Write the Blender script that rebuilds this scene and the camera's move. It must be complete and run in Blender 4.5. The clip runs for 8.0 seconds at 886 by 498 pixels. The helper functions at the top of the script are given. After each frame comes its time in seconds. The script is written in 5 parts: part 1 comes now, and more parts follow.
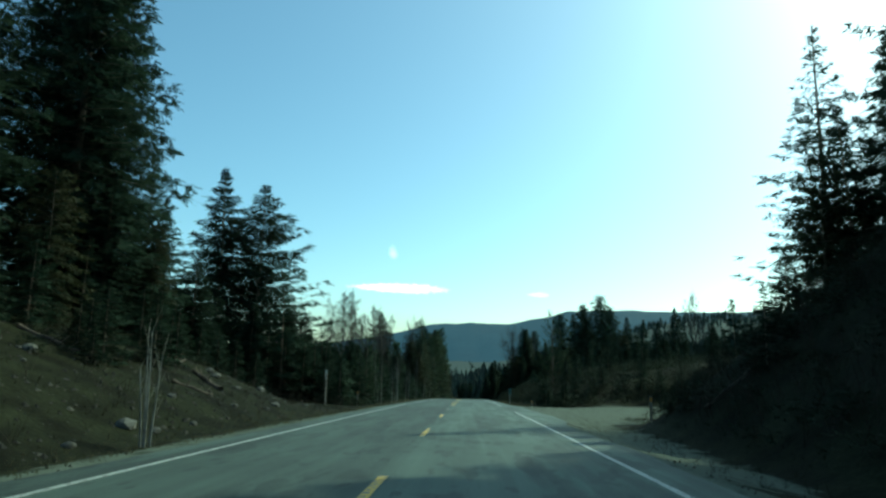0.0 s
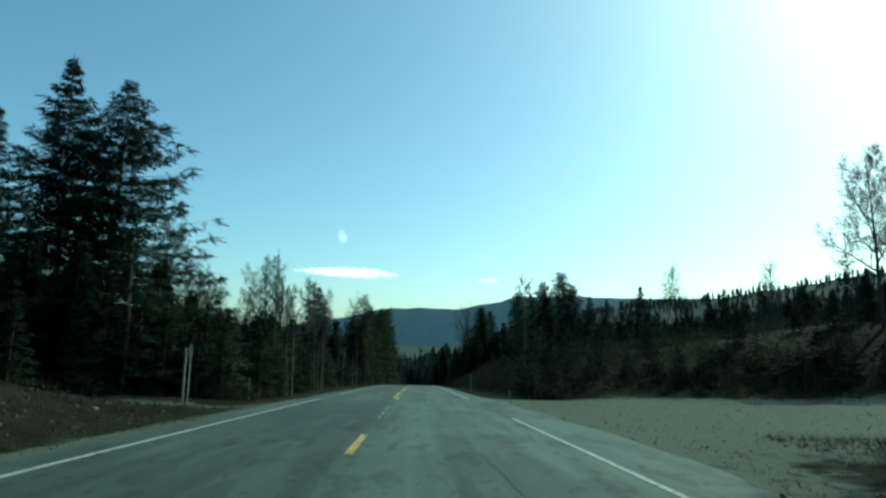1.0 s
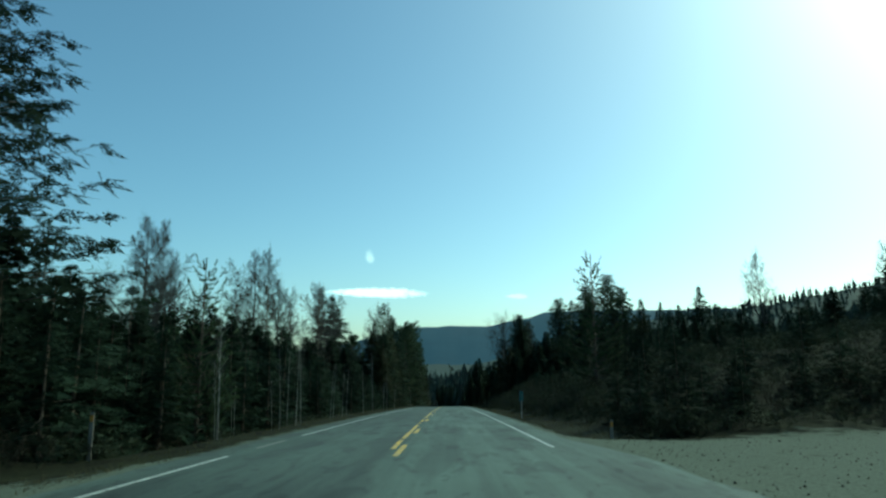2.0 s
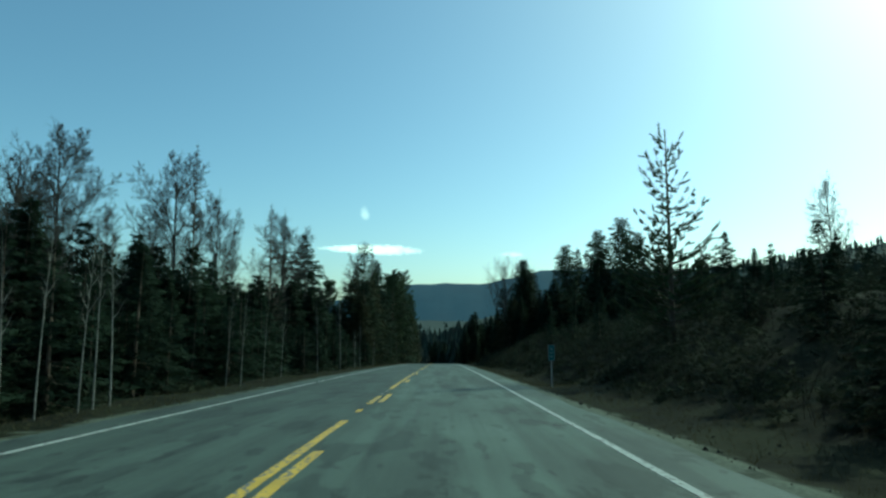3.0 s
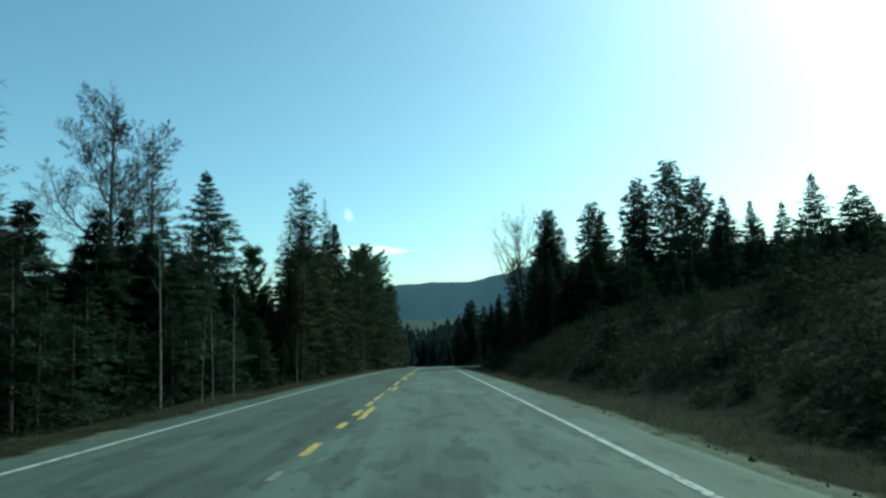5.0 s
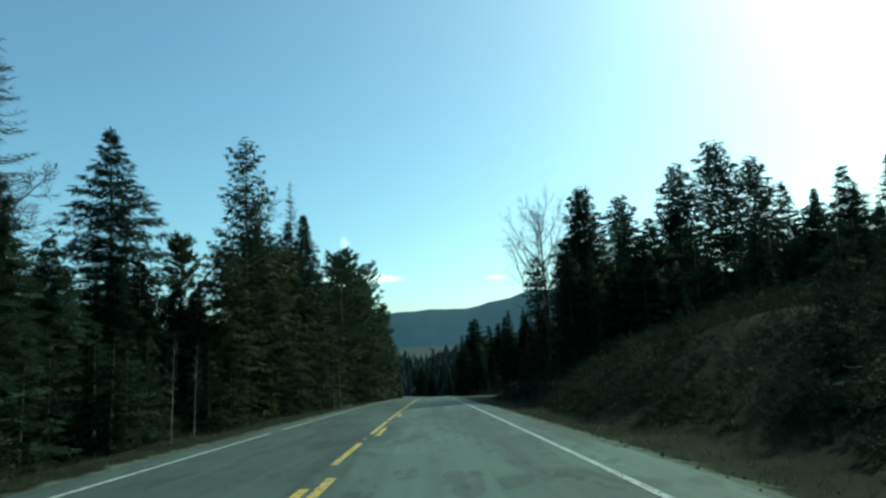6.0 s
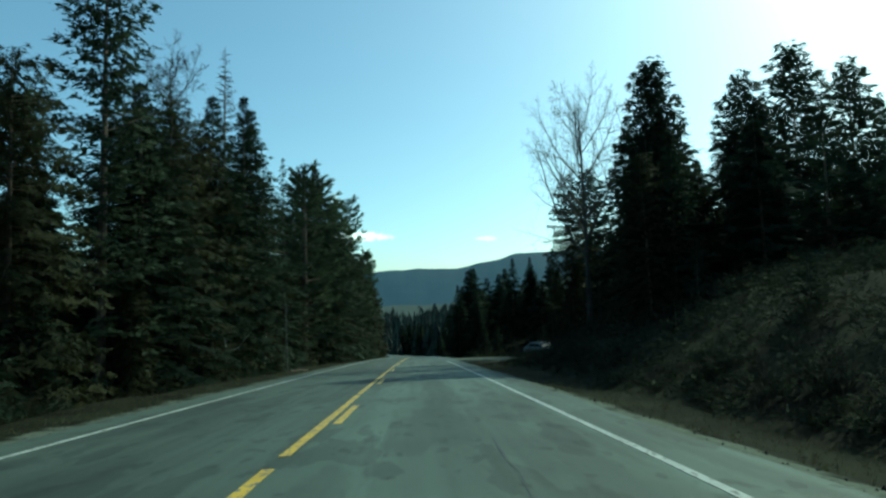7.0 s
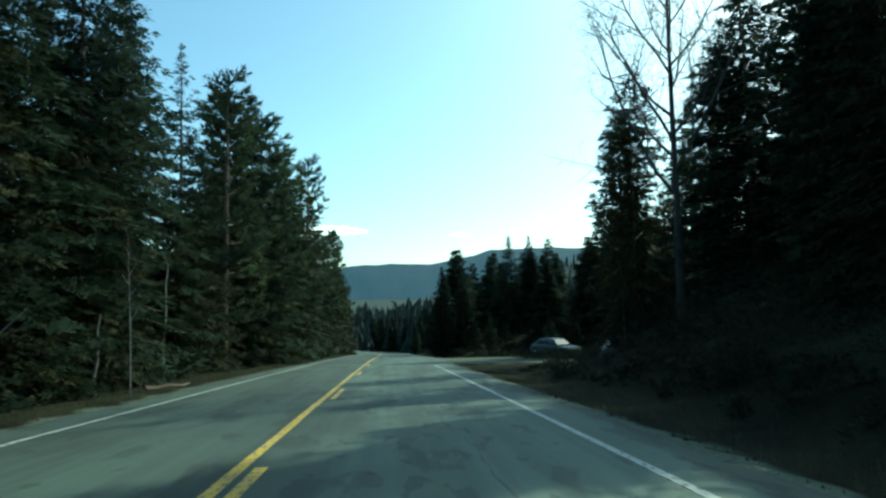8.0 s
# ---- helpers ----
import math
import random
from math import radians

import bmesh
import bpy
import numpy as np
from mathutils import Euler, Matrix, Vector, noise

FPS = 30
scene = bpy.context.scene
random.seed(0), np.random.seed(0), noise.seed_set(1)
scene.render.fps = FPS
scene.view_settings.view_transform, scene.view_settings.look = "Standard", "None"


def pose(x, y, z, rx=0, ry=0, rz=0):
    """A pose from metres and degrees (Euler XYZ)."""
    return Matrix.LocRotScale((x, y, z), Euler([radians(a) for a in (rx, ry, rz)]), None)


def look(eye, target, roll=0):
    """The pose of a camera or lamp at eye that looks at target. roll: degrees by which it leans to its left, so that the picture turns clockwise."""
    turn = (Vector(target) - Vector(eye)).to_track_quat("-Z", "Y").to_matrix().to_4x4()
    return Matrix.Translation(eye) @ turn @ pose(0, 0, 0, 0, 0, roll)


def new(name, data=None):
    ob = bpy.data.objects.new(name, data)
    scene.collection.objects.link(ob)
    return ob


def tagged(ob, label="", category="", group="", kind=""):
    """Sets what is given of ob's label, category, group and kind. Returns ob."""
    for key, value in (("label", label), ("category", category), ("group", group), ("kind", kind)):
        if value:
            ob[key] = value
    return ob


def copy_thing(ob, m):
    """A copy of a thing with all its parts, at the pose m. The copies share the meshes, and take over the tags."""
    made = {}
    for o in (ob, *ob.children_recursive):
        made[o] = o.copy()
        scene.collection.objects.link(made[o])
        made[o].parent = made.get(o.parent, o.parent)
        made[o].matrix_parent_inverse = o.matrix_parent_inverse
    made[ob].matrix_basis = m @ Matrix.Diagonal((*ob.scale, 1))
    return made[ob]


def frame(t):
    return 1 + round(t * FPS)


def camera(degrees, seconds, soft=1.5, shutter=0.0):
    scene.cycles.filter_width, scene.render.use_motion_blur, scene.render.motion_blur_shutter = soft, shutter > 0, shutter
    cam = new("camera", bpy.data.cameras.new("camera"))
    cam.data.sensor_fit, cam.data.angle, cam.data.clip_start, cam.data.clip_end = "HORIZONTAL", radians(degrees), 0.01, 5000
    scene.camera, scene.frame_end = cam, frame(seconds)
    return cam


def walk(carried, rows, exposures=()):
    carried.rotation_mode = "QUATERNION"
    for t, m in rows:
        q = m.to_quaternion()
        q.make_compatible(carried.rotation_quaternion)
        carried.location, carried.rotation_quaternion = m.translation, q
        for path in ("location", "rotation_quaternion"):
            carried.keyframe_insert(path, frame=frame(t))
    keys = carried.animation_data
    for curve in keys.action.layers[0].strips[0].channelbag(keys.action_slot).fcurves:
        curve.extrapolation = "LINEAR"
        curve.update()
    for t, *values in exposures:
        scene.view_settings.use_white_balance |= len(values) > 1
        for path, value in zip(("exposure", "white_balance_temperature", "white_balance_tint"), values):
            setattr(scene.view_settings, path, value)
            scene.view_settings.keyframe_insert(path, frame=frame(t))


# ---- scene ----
cam = camera(71.28, 8.0, soft=2.5)
PATH = [
    (0, pose(1.088, -0.012, 1.159, 100.049, 0, 2.446) @ pose(0, 0, 0, 0, 0, 1.016)),
    (0.2, pose(1.059, 3.243, 1.004, 99.033, 0, -2.611) @ pose(0, 0, 0, 0, 0, 0.348)),
    (0.3, pose(1.044, 4.872, 0.926, 99.317, 0, -0.851) @ pose(0, 0, 0, 0, 0, 0.099)),
    (0.5, pose(1.010, 8.140, 0.773, 98.978, 0, -3.821) @ pose(0, 0, 0, 0, 0, -0.129)),
    (0.7, pose(0.974, 11.422, 0.623, 100.660, 0, -1.108) @ pose(0, 0, 0, 0, 0, 0.279)),
    (1, pose(0.944, 16.351, 0.404, 98.782, 0, -2.241) @ pose(0, 0, 0, 0, 0, 1.040)),
    (1.2, pose(0.955, 19.624, 0.264, 100.047, 0, -2.747) @ pose(0, 0, 0, 0, 0, 0.951)),
    (2.3, pose(1.274, 37.568, -0.541, 100.454, 0, 1.232) @ pose(0, 0, 0, 0, 0, -1.085)),
    (2.5, pose(1.352, 40.858, -0.717, 98.829, 0, 1.329) @ pose(0, 0, 0, 0, 0, -1.198)),
    (2.8, pose(1.458, 45.816, -1.004, 96.490, 0, -0.890) @ pose(0, 0, 0, 0, 0, -0.620)),
    (3, pose(1.503, 49.107, -1.197, 96.540, 0, -0.092) @ pose(0, 0, 0, 0, 0, 0.050)),
    (3.2, pose(1.518, 52.368, -1.381, 95.250, 0, -0.101) @ pose(0, 0, 0, 0, 0, 0.317)),
    (3.5, pose(1.528, 57.241, -1.647, 93.468, 0, -2.309) @ pose(0, 0, 0, 0, 0, 0.155)),
    (3.7, pose(1.557, 60.506, -1.822, 94.348, 0, 0.793) @ pose(0, 0, 0, 0, 0, -0.316)),
    (4, pose(1.590, 65.422, -2.082, 94.459, 0, 0.293) @ pose(0, 0, 0, 0, 0, -1.198)),
    (4.2, pose(1.583, 68.698, -2.252, 93.601, 0, -1.607) @ pose(0, 0, 0, 0, 0, -1.282)),
    (5.3, pose(1.449, 86.681, -3.197, 97.120, 0, -1.568) @ pose(0, 0, 0, 0, 0, -2.530)),
    (5.4, pose(1.444, 88.316, -3.288, 96.600, 0, -2.340) @ pose(0, 0, 0, 0, 0, -2.670)),
    (5.5, pose(1.440, 89.950, -3.380, 96.890, 0, -1.114) @ pose(0, 0, 0, 0, 0, -2.814)),
    (5.8, pose(1.438, 94.853, -3.668, 97.844, 0, -2.340) @ pose(0, 0, 0, 0, 0, -3.078)),
    (6, pose(1.438, 98.118, -3.872, 98.987, 0, -1.843) @ pose(0, 0, 0, 0, 0, -3.069)),
    (6.2, pose(1.437, 101.375, -4.085, 99.171, 0, -2.238) @ pose(0, 0, 0, 0, 0, -2.942)),
    (6.5, pose(1.427, 106.246, -4.393, 98.169, 0, -1.962) @ pose(0, 0, 0, 0, 0, -2.534)),
    (6.7, pose(1.382, 109.490, -4.575, 96.873, 0, -3.797) @ pose(0, 0, 0, 0, 0, -2.083)),
    (7, pose(1.312, 114.413, -4.852, 95.276, 0, -2.588) @ pose(0, 0, 0, 0, 0, -1.548)),
    (7.2, pose(1.336, 117.764, -5.065, 95.345, 0, -0.601) @ pose(0, 0, 0, 0, 0, -1.358)),
    (7.5, pose(1.380, 122.771, -5.392, 95.081, 0, -1.559) @ pose(0, 0, 0, 0, 0, -1.158)),
    (7.7, pose(1.363, 126.009, -5.585, 95.420, 0, -2.781) @ pose(0, 0, 0, 0, 0, -1.093)),
    (8, pose(1.298, 130.757, -5.844, 94.851, 0, -4.962) @ pose(0, 0, 0, 0, 0, -0.853)),
]
walk(cam, PATH, [(0.0, 0.3, 6050, -35), (1.0, 0.0, 5900, -35), (2.5, -0.1, 5900, -35), (3.5, -0.15, 5900, -35), (4.0, 0.0, 5950, -35), (5.5, 0.17, 6050, -34), (6.5, 0.12, 6100, -34), (7.0, 0.12, 6100, -34), (7.5, 0.38, 6350, -33), (8.0, 0.6, 6200, -32)])


# ---------- world, sun ----------
SUN_AZ, SUN_EL = 52.0, 38.0          # degrees to the right of the road's heading, and above the horizon
world = bpy.data.worlds.new("sky")
scene.world = world
world.use_nodes = True
wn, wl = world.node_tree.nodes, world.node_tree.links
wn.clear()
sky = wn.new("ShaderNodeTexSky")
sky.sky_type, sky.sun_disc = "NISHITA", False
sky.sun_elevation, sky.sun_rotation = radians(SUN_EL), radians(SUN_AZ)
sky.altitude, sky.air_density, sky.dust_density, sky.ozone_density = 600, 1.0, 2.4, 3.0
bg = wn.new("ShaderNodeBackground")
bg.inputs["Strength"].default_value = 0.165
wo = wn.new("ShaderNodeOutputWorld")
wl.new(sky.outputs[0], bg.inputs["Color"])
wl.new(bg.outputs[0], wo.inputs["Surface"])
sun = new("sun", bpy.data.lights.new("sun", "SUN"))
sun.data.energy, sun.data.angle, sun.data.color = 2.9, radians(0.5), (1.0, 0.95, 0.86)
sa, se = radians(SUN_AZ), radians(SUN_EL)
SUN_DIR = Vector((math.sin(sa) * math.cos(se), math.cos(sa) * math.cos(se), math.sin(se)))
sun.matrix_world = look(SUN_DIR * 300, (0, 0, 0))


# ---------- lie of the land ----------
SLOPE, BEND = math.tan(radians(2.5)), 1.5e-4


def road_z(y):
    if y < 0:
        return -SLOPE * y
    if y < 250:
        return -SLOPE * y - BEND * y * y / 2
    z, s, d = -SLOPE * 250 - BEND * 31250, SLOPE + BEND * 250, y - 250
    return z - s * 60 * (1 - math.exp(-d / 60))


def bend(y):
    """How far the road has swung to the left."""
    return -0.0035 * (min(y, 420) - 232) ** 2 if y > 232 else 0.0


def smooth(a, b, v):
    u = min(1.0, max(0.0, (v - a) / (b - a)))
    return u * u * (3 - 2 * u)


def ground_z(x, y):
    """The ground beside the road: shoulders, banks, hillside, valley."""
    z = road_z(y)
    n = noise.noise((x * 0.11, y * 0.11, 3.0)) * 0.5 + noise.noise((x * 0.37, y * 0.37, 7.0)) * 0.16
    ax = abs(x - bend(y))
    verge = smooth(5.0, 8.0, ax)
    drop = 0.06 + (0.12 if x < 0 else 0.25) * smooth(4.3, 6.0, ax)
    if ax < 4.9:
        return z - 0.06 - 0.1 * smooth(4.3, 3.8, ax)
    side = 0.0
    if x < 0:
        cut = 1 - smooth(26, 42, y)
        side += cut * (0.42 * max(0.0, -x - 5.8) if x > -18 else 0.42 * 12.2 + 0.12 * (-x - 18))
        drop -= 0.12 * smooth(4.3, 6.0, ax) * smooth(46, 52, y)
        drop += 0.75 * smooth(6.3, 8.2, ax) * smooth(46, 52, y)
        side += 0.02 * max(0.0, -x - 30) * smooth(60, 160, y)
    else:
        cut = 1 - smooth(21.5, 27.0, y + 0.12 * (x - 8))
        side += cut * min(9.0, 0.9 * max(0.0, x - 7.4)) + cut * 0.12 * max(0.0, x - 17)
        far = smooth(50, 66, y) * (1 - smooth(150, 166, y)) + smooth(186, 205, y)
        side += far * (min(3.0, 0.5 * max(0.0, x - 7.3)) + 0.14 * max(0.0, x - 13.3))
        side += 0.16 * max(0.0, x - 42) * (1 - far) * (1 - cut)
        park = smooth(24, 28, y) * (1 - smooth(50, 56, y)) * (1 - smooth(34, 48, x))
        park = max(park, smooth(164, 168, y) * (1 - smooth(184, 190, y)) * (1 - smooth(30, 40, x)))
        drop *= 1 - 0.75 * park
        n *= 1 - 0.9 * park
    side = min(side, 34.0)
    if y > 232:
        side *= smooth(5, 14, ax)
    if y > 600:
        side *= 1 - smooth(600, 1500, y)
    return z - drop + side + n * verge * (1 + 2.0 * smooth(20, 80, ax))


# ---------- materials ----------
def mat(name, base, rough=0.8, spread=0.25, scale=3.0, fine=40.0, bump=0.3, second=None, metal=0.0, per_object=0.0, translucent=0.0, per_island=0.0, spec=0.3, cut=0.0, hole=0.5):
    """A surface with colour varied at two scales, fine relief and, on request, a second tone in patches."""
    m = bpy.data.materials.new(name)
    m.use_nodes = True
    n, l = m.node_tree.nodes, m.node_tree.links
    b = n["Principled BSDF"]
    b.inputs["Roughness"].default_value, b.inputs["Metallic"].default_value = rough, metal
    b.inputs["Specular IOR Level"].default_value = spec
    tc = n.new("ShaderNodeTexCoord")
    n1, n2 = n.new("ShaderNodeTexNoise"), n.new("ShaderNodeTexNoise")
    n1.inputs["Scale"].default_value, n1.inputs["Detail"].default_value = scale, 5
    n2.inputs["Scale"].default_value, n2.inputs["Detail"].default_value = fine, 3
    l.new(tc.outputs["Object"], n1.inputs["Vector"])
    l.new(tc.outputs["Object"], n2.inputs["Vector"])
    ramp = n.new("ShaderNodeValToRGB")
    dark = [c * (1 - spread) for c in base]
    ramp.color_ramp.elements[0].position, ramp.color_ramp.elements[1].position = 0.35, 0.65
    ramp.color_ramp.elements[0].color = (*dark, 1)
    ramp.color_ramp.elements[1].color = (*(second or [min(1, c * (1 + spread)) for c in base]), 1)
    l.new(n1.outputs["Fac"], ramp.inputs["Fac"])
    mix = n.new("ShaderNodeMix")
    mix.data_type, mix.blend_type = "RGBA", "MULTIPLY"
    mix.inputs["Factor"].default_value = 1.0
    r2 = n.new("ShaderNodeValToRGB")
    r2.color_ramp.elements[0].position, r2.color_ramp.elements[1].position = 0.3, 0.7
    v = 1 - spread * 0.9
    r2.color_ramp.elements[0].color, r2.color_ramp.elements[1].color = (v, v, v, 1), (1, 1, 1, 1)
    l.new(n2.outputs["Fac"], r2.inputs["Fac"])
    l.new(ramp.outputs["Color"], mix.inputs["A"])
    l.new(r2.outputs["Color"], mix.inputs["B"])
    out = mix.outputs["Result"]
    if per_object or per_island:
        src = n.new("ShaderNodeObjectInfo").outputs["Random"] if per_object else n.new("ShaderNodeNewGeometry").outputs["Random Per Island"]
        k = per_object or per_island
        mr = n.new("ShaderNodeMapRange")
        mr.inputs["To Min"].default_value, mr.inputs["To Max"].default_value = 1 - k, 1 + k
        l.new(src, mr.inputs["Value"])
        m2 = n.new("ShaderNodeMix")
        m2.data_type, m2.blend_type = "RGBA", "MULTIPLY"
        m2.inputs["Factor"].default_value = 1.0
        l.new(out, m2.inputs["A"])
        l.new(mr.outputs["Result"], m2.inputs["B"])
        out = m2.outputs["Result"]
    l.new(out, b.inputs["Base Color"])
    if bump:
        bp = n.new("ShaderNodeBump")
        bp.inputs["Strength"].default_value, bp.inputs["Distance"].default_value = bump, 0.02
        l.new(n2.outputs["Fac"], bp.inputs["Height"])
        l.new(bp.outputs["Normal"], b.inputs["Normal"])
    if translucent:
        tr = n.new("ShaderNodeBsdfTranslucent")
        l.new(out, tr.inputs["Color"])
        ms = n.new("ShaderNodeMixShader")
        ms.inputs["Fac"].default_value = translucent
        l.new(b.outputs[0], ms.inputs[1])
        l.new(tr.outputs[0], ms.inputs[2])
        l.new(ms.outputs[0], n["Material Output"].inputs["Surface"])
    if cut:
        # ragged gaps between the needles of a spray
        src = n["Material Output"].inputs["Surface"].links[0].from_socket
        tn = n.new("ShaderNodeTexNoise")
        tn.inputs["Scale"].default_value, tn.inputs["Detail"].default_value, tn.inputs["Roughness"].default_value = cut, 2, 0.6
        l.new(tc.outputs["Object"], tn.inputs["Vector"])
        gt = n.new("ShaderNodeMath")
        gt.operation = "GREATER_THAN"
        gt.inputs[1].default_value = hole
        l.new(tn.outputs["Fac"], gt.inputs[0])
        ms = n.new("ShaderNodeMixShader")
        l.new(gt.outputs[0], ms.inputs["Fac"])
        l.new(n.new("ShaderNodeBsdfTransparent").outputs[0], ms.inputs[1])
        l.new(src, ms.inputs[2])
        l.new(ms.outputs[0], n["Material Output"].inputs["Surface"])
    return m


FIR = mat("fir_needles", (0.024, 0.038, 0.024), 0.85, 0.4, 0.6, 9, 0, per_object=0.25, translucent=0.3, spec=0.06, cut=13, hole=0.48)
PINE = mat("pine_needles", (0.055, 0.078, 0.038), 0.85, 0.35, 0.6, 9, 0, per_object=0.2, translucent=0.2, spec=0.1)
CEDAR = mat("cedar_sprays", (0.033, 0.043, 0.021), 0.7, 0.4, 0.5, 7, 0, second=(0.047, 0.048, 0.022), per_object=0.25, translucent=0.3, spec=0.06, cut=16, hole=0.48)
NEEDLES = mat("long_pine_needles", (0.038, 0.054, 0.032), 0.85, 0.4, 0.6, 9, 0, per_object=0.2, translucent=0.3, spec=0.1, cut=6, hole=0.48)
BARK = mat("conifer_bark", (0.13, 0.10, 0.075), 0.9, 0.4, 2, 25, 0.6, per_object=0.2)
GREY_BARK = mat("grey_twig_bark", (0.060, 0.053, 0.046), 0.85, 0.3, 2, 25, 0.4, per_object=0.2)
BIRCH = mat("pale_birch_bark", (0.25, 0.24, 0.21), 0.7, 0.35, 4, 30, 0.4, per_object=0.15)
LARCH = mat("bare_larch_twigs", (0.075, 0.058, 0.042), 0.9, 0.3, 2, 20, 0, per_object=0.2)
STEMS = mat("dry_brush_stems", (0.050, 0.041, 0.030), 0.9, 0.35, 0.6, 12, 0, per_island=0.35, spec=0.1)
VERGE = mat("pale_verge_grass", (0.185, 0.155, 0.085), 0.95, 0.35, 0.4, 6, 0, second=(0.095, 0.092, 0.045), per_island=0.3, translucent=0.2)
# dry grass for the cut banks, darkened in colour to stand in for shade
GRASS = mat("shade_toned_dry_grass", (0.046, 0.038, 0.021), 0.95, 0.35, 0.4, 6, 0, second=(0.034, 0.038, 0.018), per_island=0.3, translucent=0.1, spec=0.1)
FARWOOD = mat("distant_woods", (0.034, 0.046, 0.034), 0.8, 0.35, 0.05, 1.0, 0, per_island=0.35)
POSTWOOD = mat("weathered_post_wood", (0.33, 0.29, 0.24), 0.85, 0.3, 3, 40, 0.4)
TEAL = mat("faded_blue_green_sign_face", (0.035, 0.13, 0.125), 0.45, 0.2, 3, 30, 0.05)
SIGN_WHITE = mat("white_sign_print", (0.30, 0.36, 0.35), 0.5, 0.15, 4, 30, 0.05)
SIGN = mat("grey_sign_metal", (0.55, 0.56, 0.56), 0.45, 0.15, 3, 30, 0.05, metal=0.6)
ORANGE = mat("orange_marker_plastic", (0.65, 0.30, 0.05), 0.5, 0.15, 4, 30, 0.05)
ROCK = mat("grey_rock", (0.11, 0.105, 0.09), 0.9, 0.3, 2, 20, 0.6, per_object=0.2)


def ground_material():
    """Soil, dry grass and litter; gravel along the shoulders and on the pull-outs."""
    m = mat("ground_soil", (0.023, 0.022, 0.013), 0.95, 0.5, 0.8, 9.0, 0.8, second=(0.029, 0.031, 0.016), spec=0.05)
    n, l = m.node_tree.nodes, m.node_tree.links
    b = n["Principled BSDF"]
    old = b.inputs["Base Color"].links[0].from_socket
    at = n.new("ShaderNodeAttribute")
    at.attribute_name = "gravel"
    gn = n.new("ShaderNodeTexNoise")
    gn.inputs["Scale"].default_value, gn.inputs["Detail"].default_value = 18, 6
    tc = n.new("ShaderNodeTexCoord")
    l.new(tc.outputs["Object"], gn.inputs["Vector"])
    gr = n.new("ShaderNodeValToRGB")
    gr.color_ramp.elements[0].position, gr.color_ramp.elements[1].position = 0.3, 0.7
    gr.color_ramp.elements[0].color, gr.color_ramp.elements[1].color = (0.070, 0.080, 0.060, 1), (0.128, 0.140, 0.110, 1)
    l.new(gn.outputs["Fac"], gr.inputs["Fac"])
    edge = n.new("ShaderNodeTexNoise")
    edge.inputs["Scale"].default_value, edge.inputs["Detail"].default_value = 1.6, 6
    l.new(tc.outputs["Object"], edge.inputs["Vector"])
    add = n.new("ShaderNodeMath")
    add.operation = "ADD"
    l.new(at.outputs["Fac"], add.inputs[0])
    l.new(edge.outputs["Fac"], add.inputs[1])
    st = n.new("ShaderNodeMapRange")
    st.inputs["From Min"].default_value, st.inputs["From Max"].default_value = 0.9, 1.1
    l.new(add.outputs[0], st.inputs["Value"])
    mx = n.new("ShaderNodeMix")
    mx.data_type = "RGBA"
    l.new(st.outputs["Result"], mx.inputs["Factor"])
    l.new(old, mx.inputs["A"])
    l.new(gr.outputs["Color"], mx.inputs["B"])
    l.new(mx.outputs["Result"], b.inputs["Base Color"])
    return m


def asphalt_material():
    """Worn grey asphalt: stretched wheel-track tone, blotchy patches, fine stone."""
    # base leans green, standing in for the veil of glare over the road
    m = mat("worn_asphalt", (0.095, 0.128, 0.104), 0.78, 0.14, 0.35, 60, 0.35, spec=0.4)
    n, l = m.node_tree.nodes, m.node_tree.links
    b = n["Principled BSDF"]
    old = b.inputs["Base Color"].links[0].from_socket
    tc = n.new("ShaderNodeTexCoord")
    out = old
    for sx, sy, lo, hi, dark in ((1.7, 0.02, 0.40, 0.62, 0.74), (5.0, 0.05, 0.42, 0.60, 0.84), (0.9, 0.10, 0.52, 0.57, 0.70), (1.6, 0.45, 0.575, 0.60, 0.66), (4.0, 1.6, 0.62, 0.64, 0.62)):
        mp = n.new("ShaderNodeMapping")
        mp.inputs["Scale"].default_value = (sx, sy, 1)
        l.new(tc.outputs["Object"], mp.inputs["Vector"])
        tn = n.new("ShaderNodeTexNoise")
        tn.inputs["Scale"].default_value, tn.inputs["Detail"].default_value = 1.0, 6
        l.new(mp.outputs[0], tn.inputs["Vector"])
        mr = n.new("ShaderNodeMapRange")
        mr.inputs["From Min"].default_value, mr.inputs["From Max"].default_value = lo, hi
        mr.inputs["To Min"].default_value, mr.inputs["To Max"].default_value = 1.0, dark
        l.new(tn.outputs["Fac"], mr.inputs["Value"])
        mx = n.new("ShaderNodeMix")
        mx.data_type, mx.blend_type = "RGBA", "MULTIPLY"
        mx.inputs["Factor"].default_value = 1.0
        l.new(out, mx.inputs["A"])
        l.new(mr.outputs["Result"], mx.inputs["B"])
        out = mx.outputs["Result"]
    # the left lane is darker than the right one
    sep = n.new("ShaderNodeSeparateXYZ")
    l.new(tc.outputs["Object"], sep.inputs[0])
    lane = n.new("ShaderNodeMapRange")
    lane.inputs["From Min"].default_value, lane.inputs["From Max"].default_value = -0.25, 0.15
    lane.inputs["To Min"].default_value, lane.inputs["To Max"].default_value = 0.70, 1.04
    l.new(sep.outputs["X"], lane.inputs["Value"])
    mx = n.new("ShaderNodeMix")
    mx.data_type, mx.blend_type = "RGBA", "MULTIPLY"
    mx.inputs["Factor"].default_value = 1.0
    l.new(out, mx.inputs["A"])
    l.new(lane.outputs["Result"], mx.inputs["B"])
    l.new(mx.outputs["Result"], b.inputs["Base Color"])
    return m


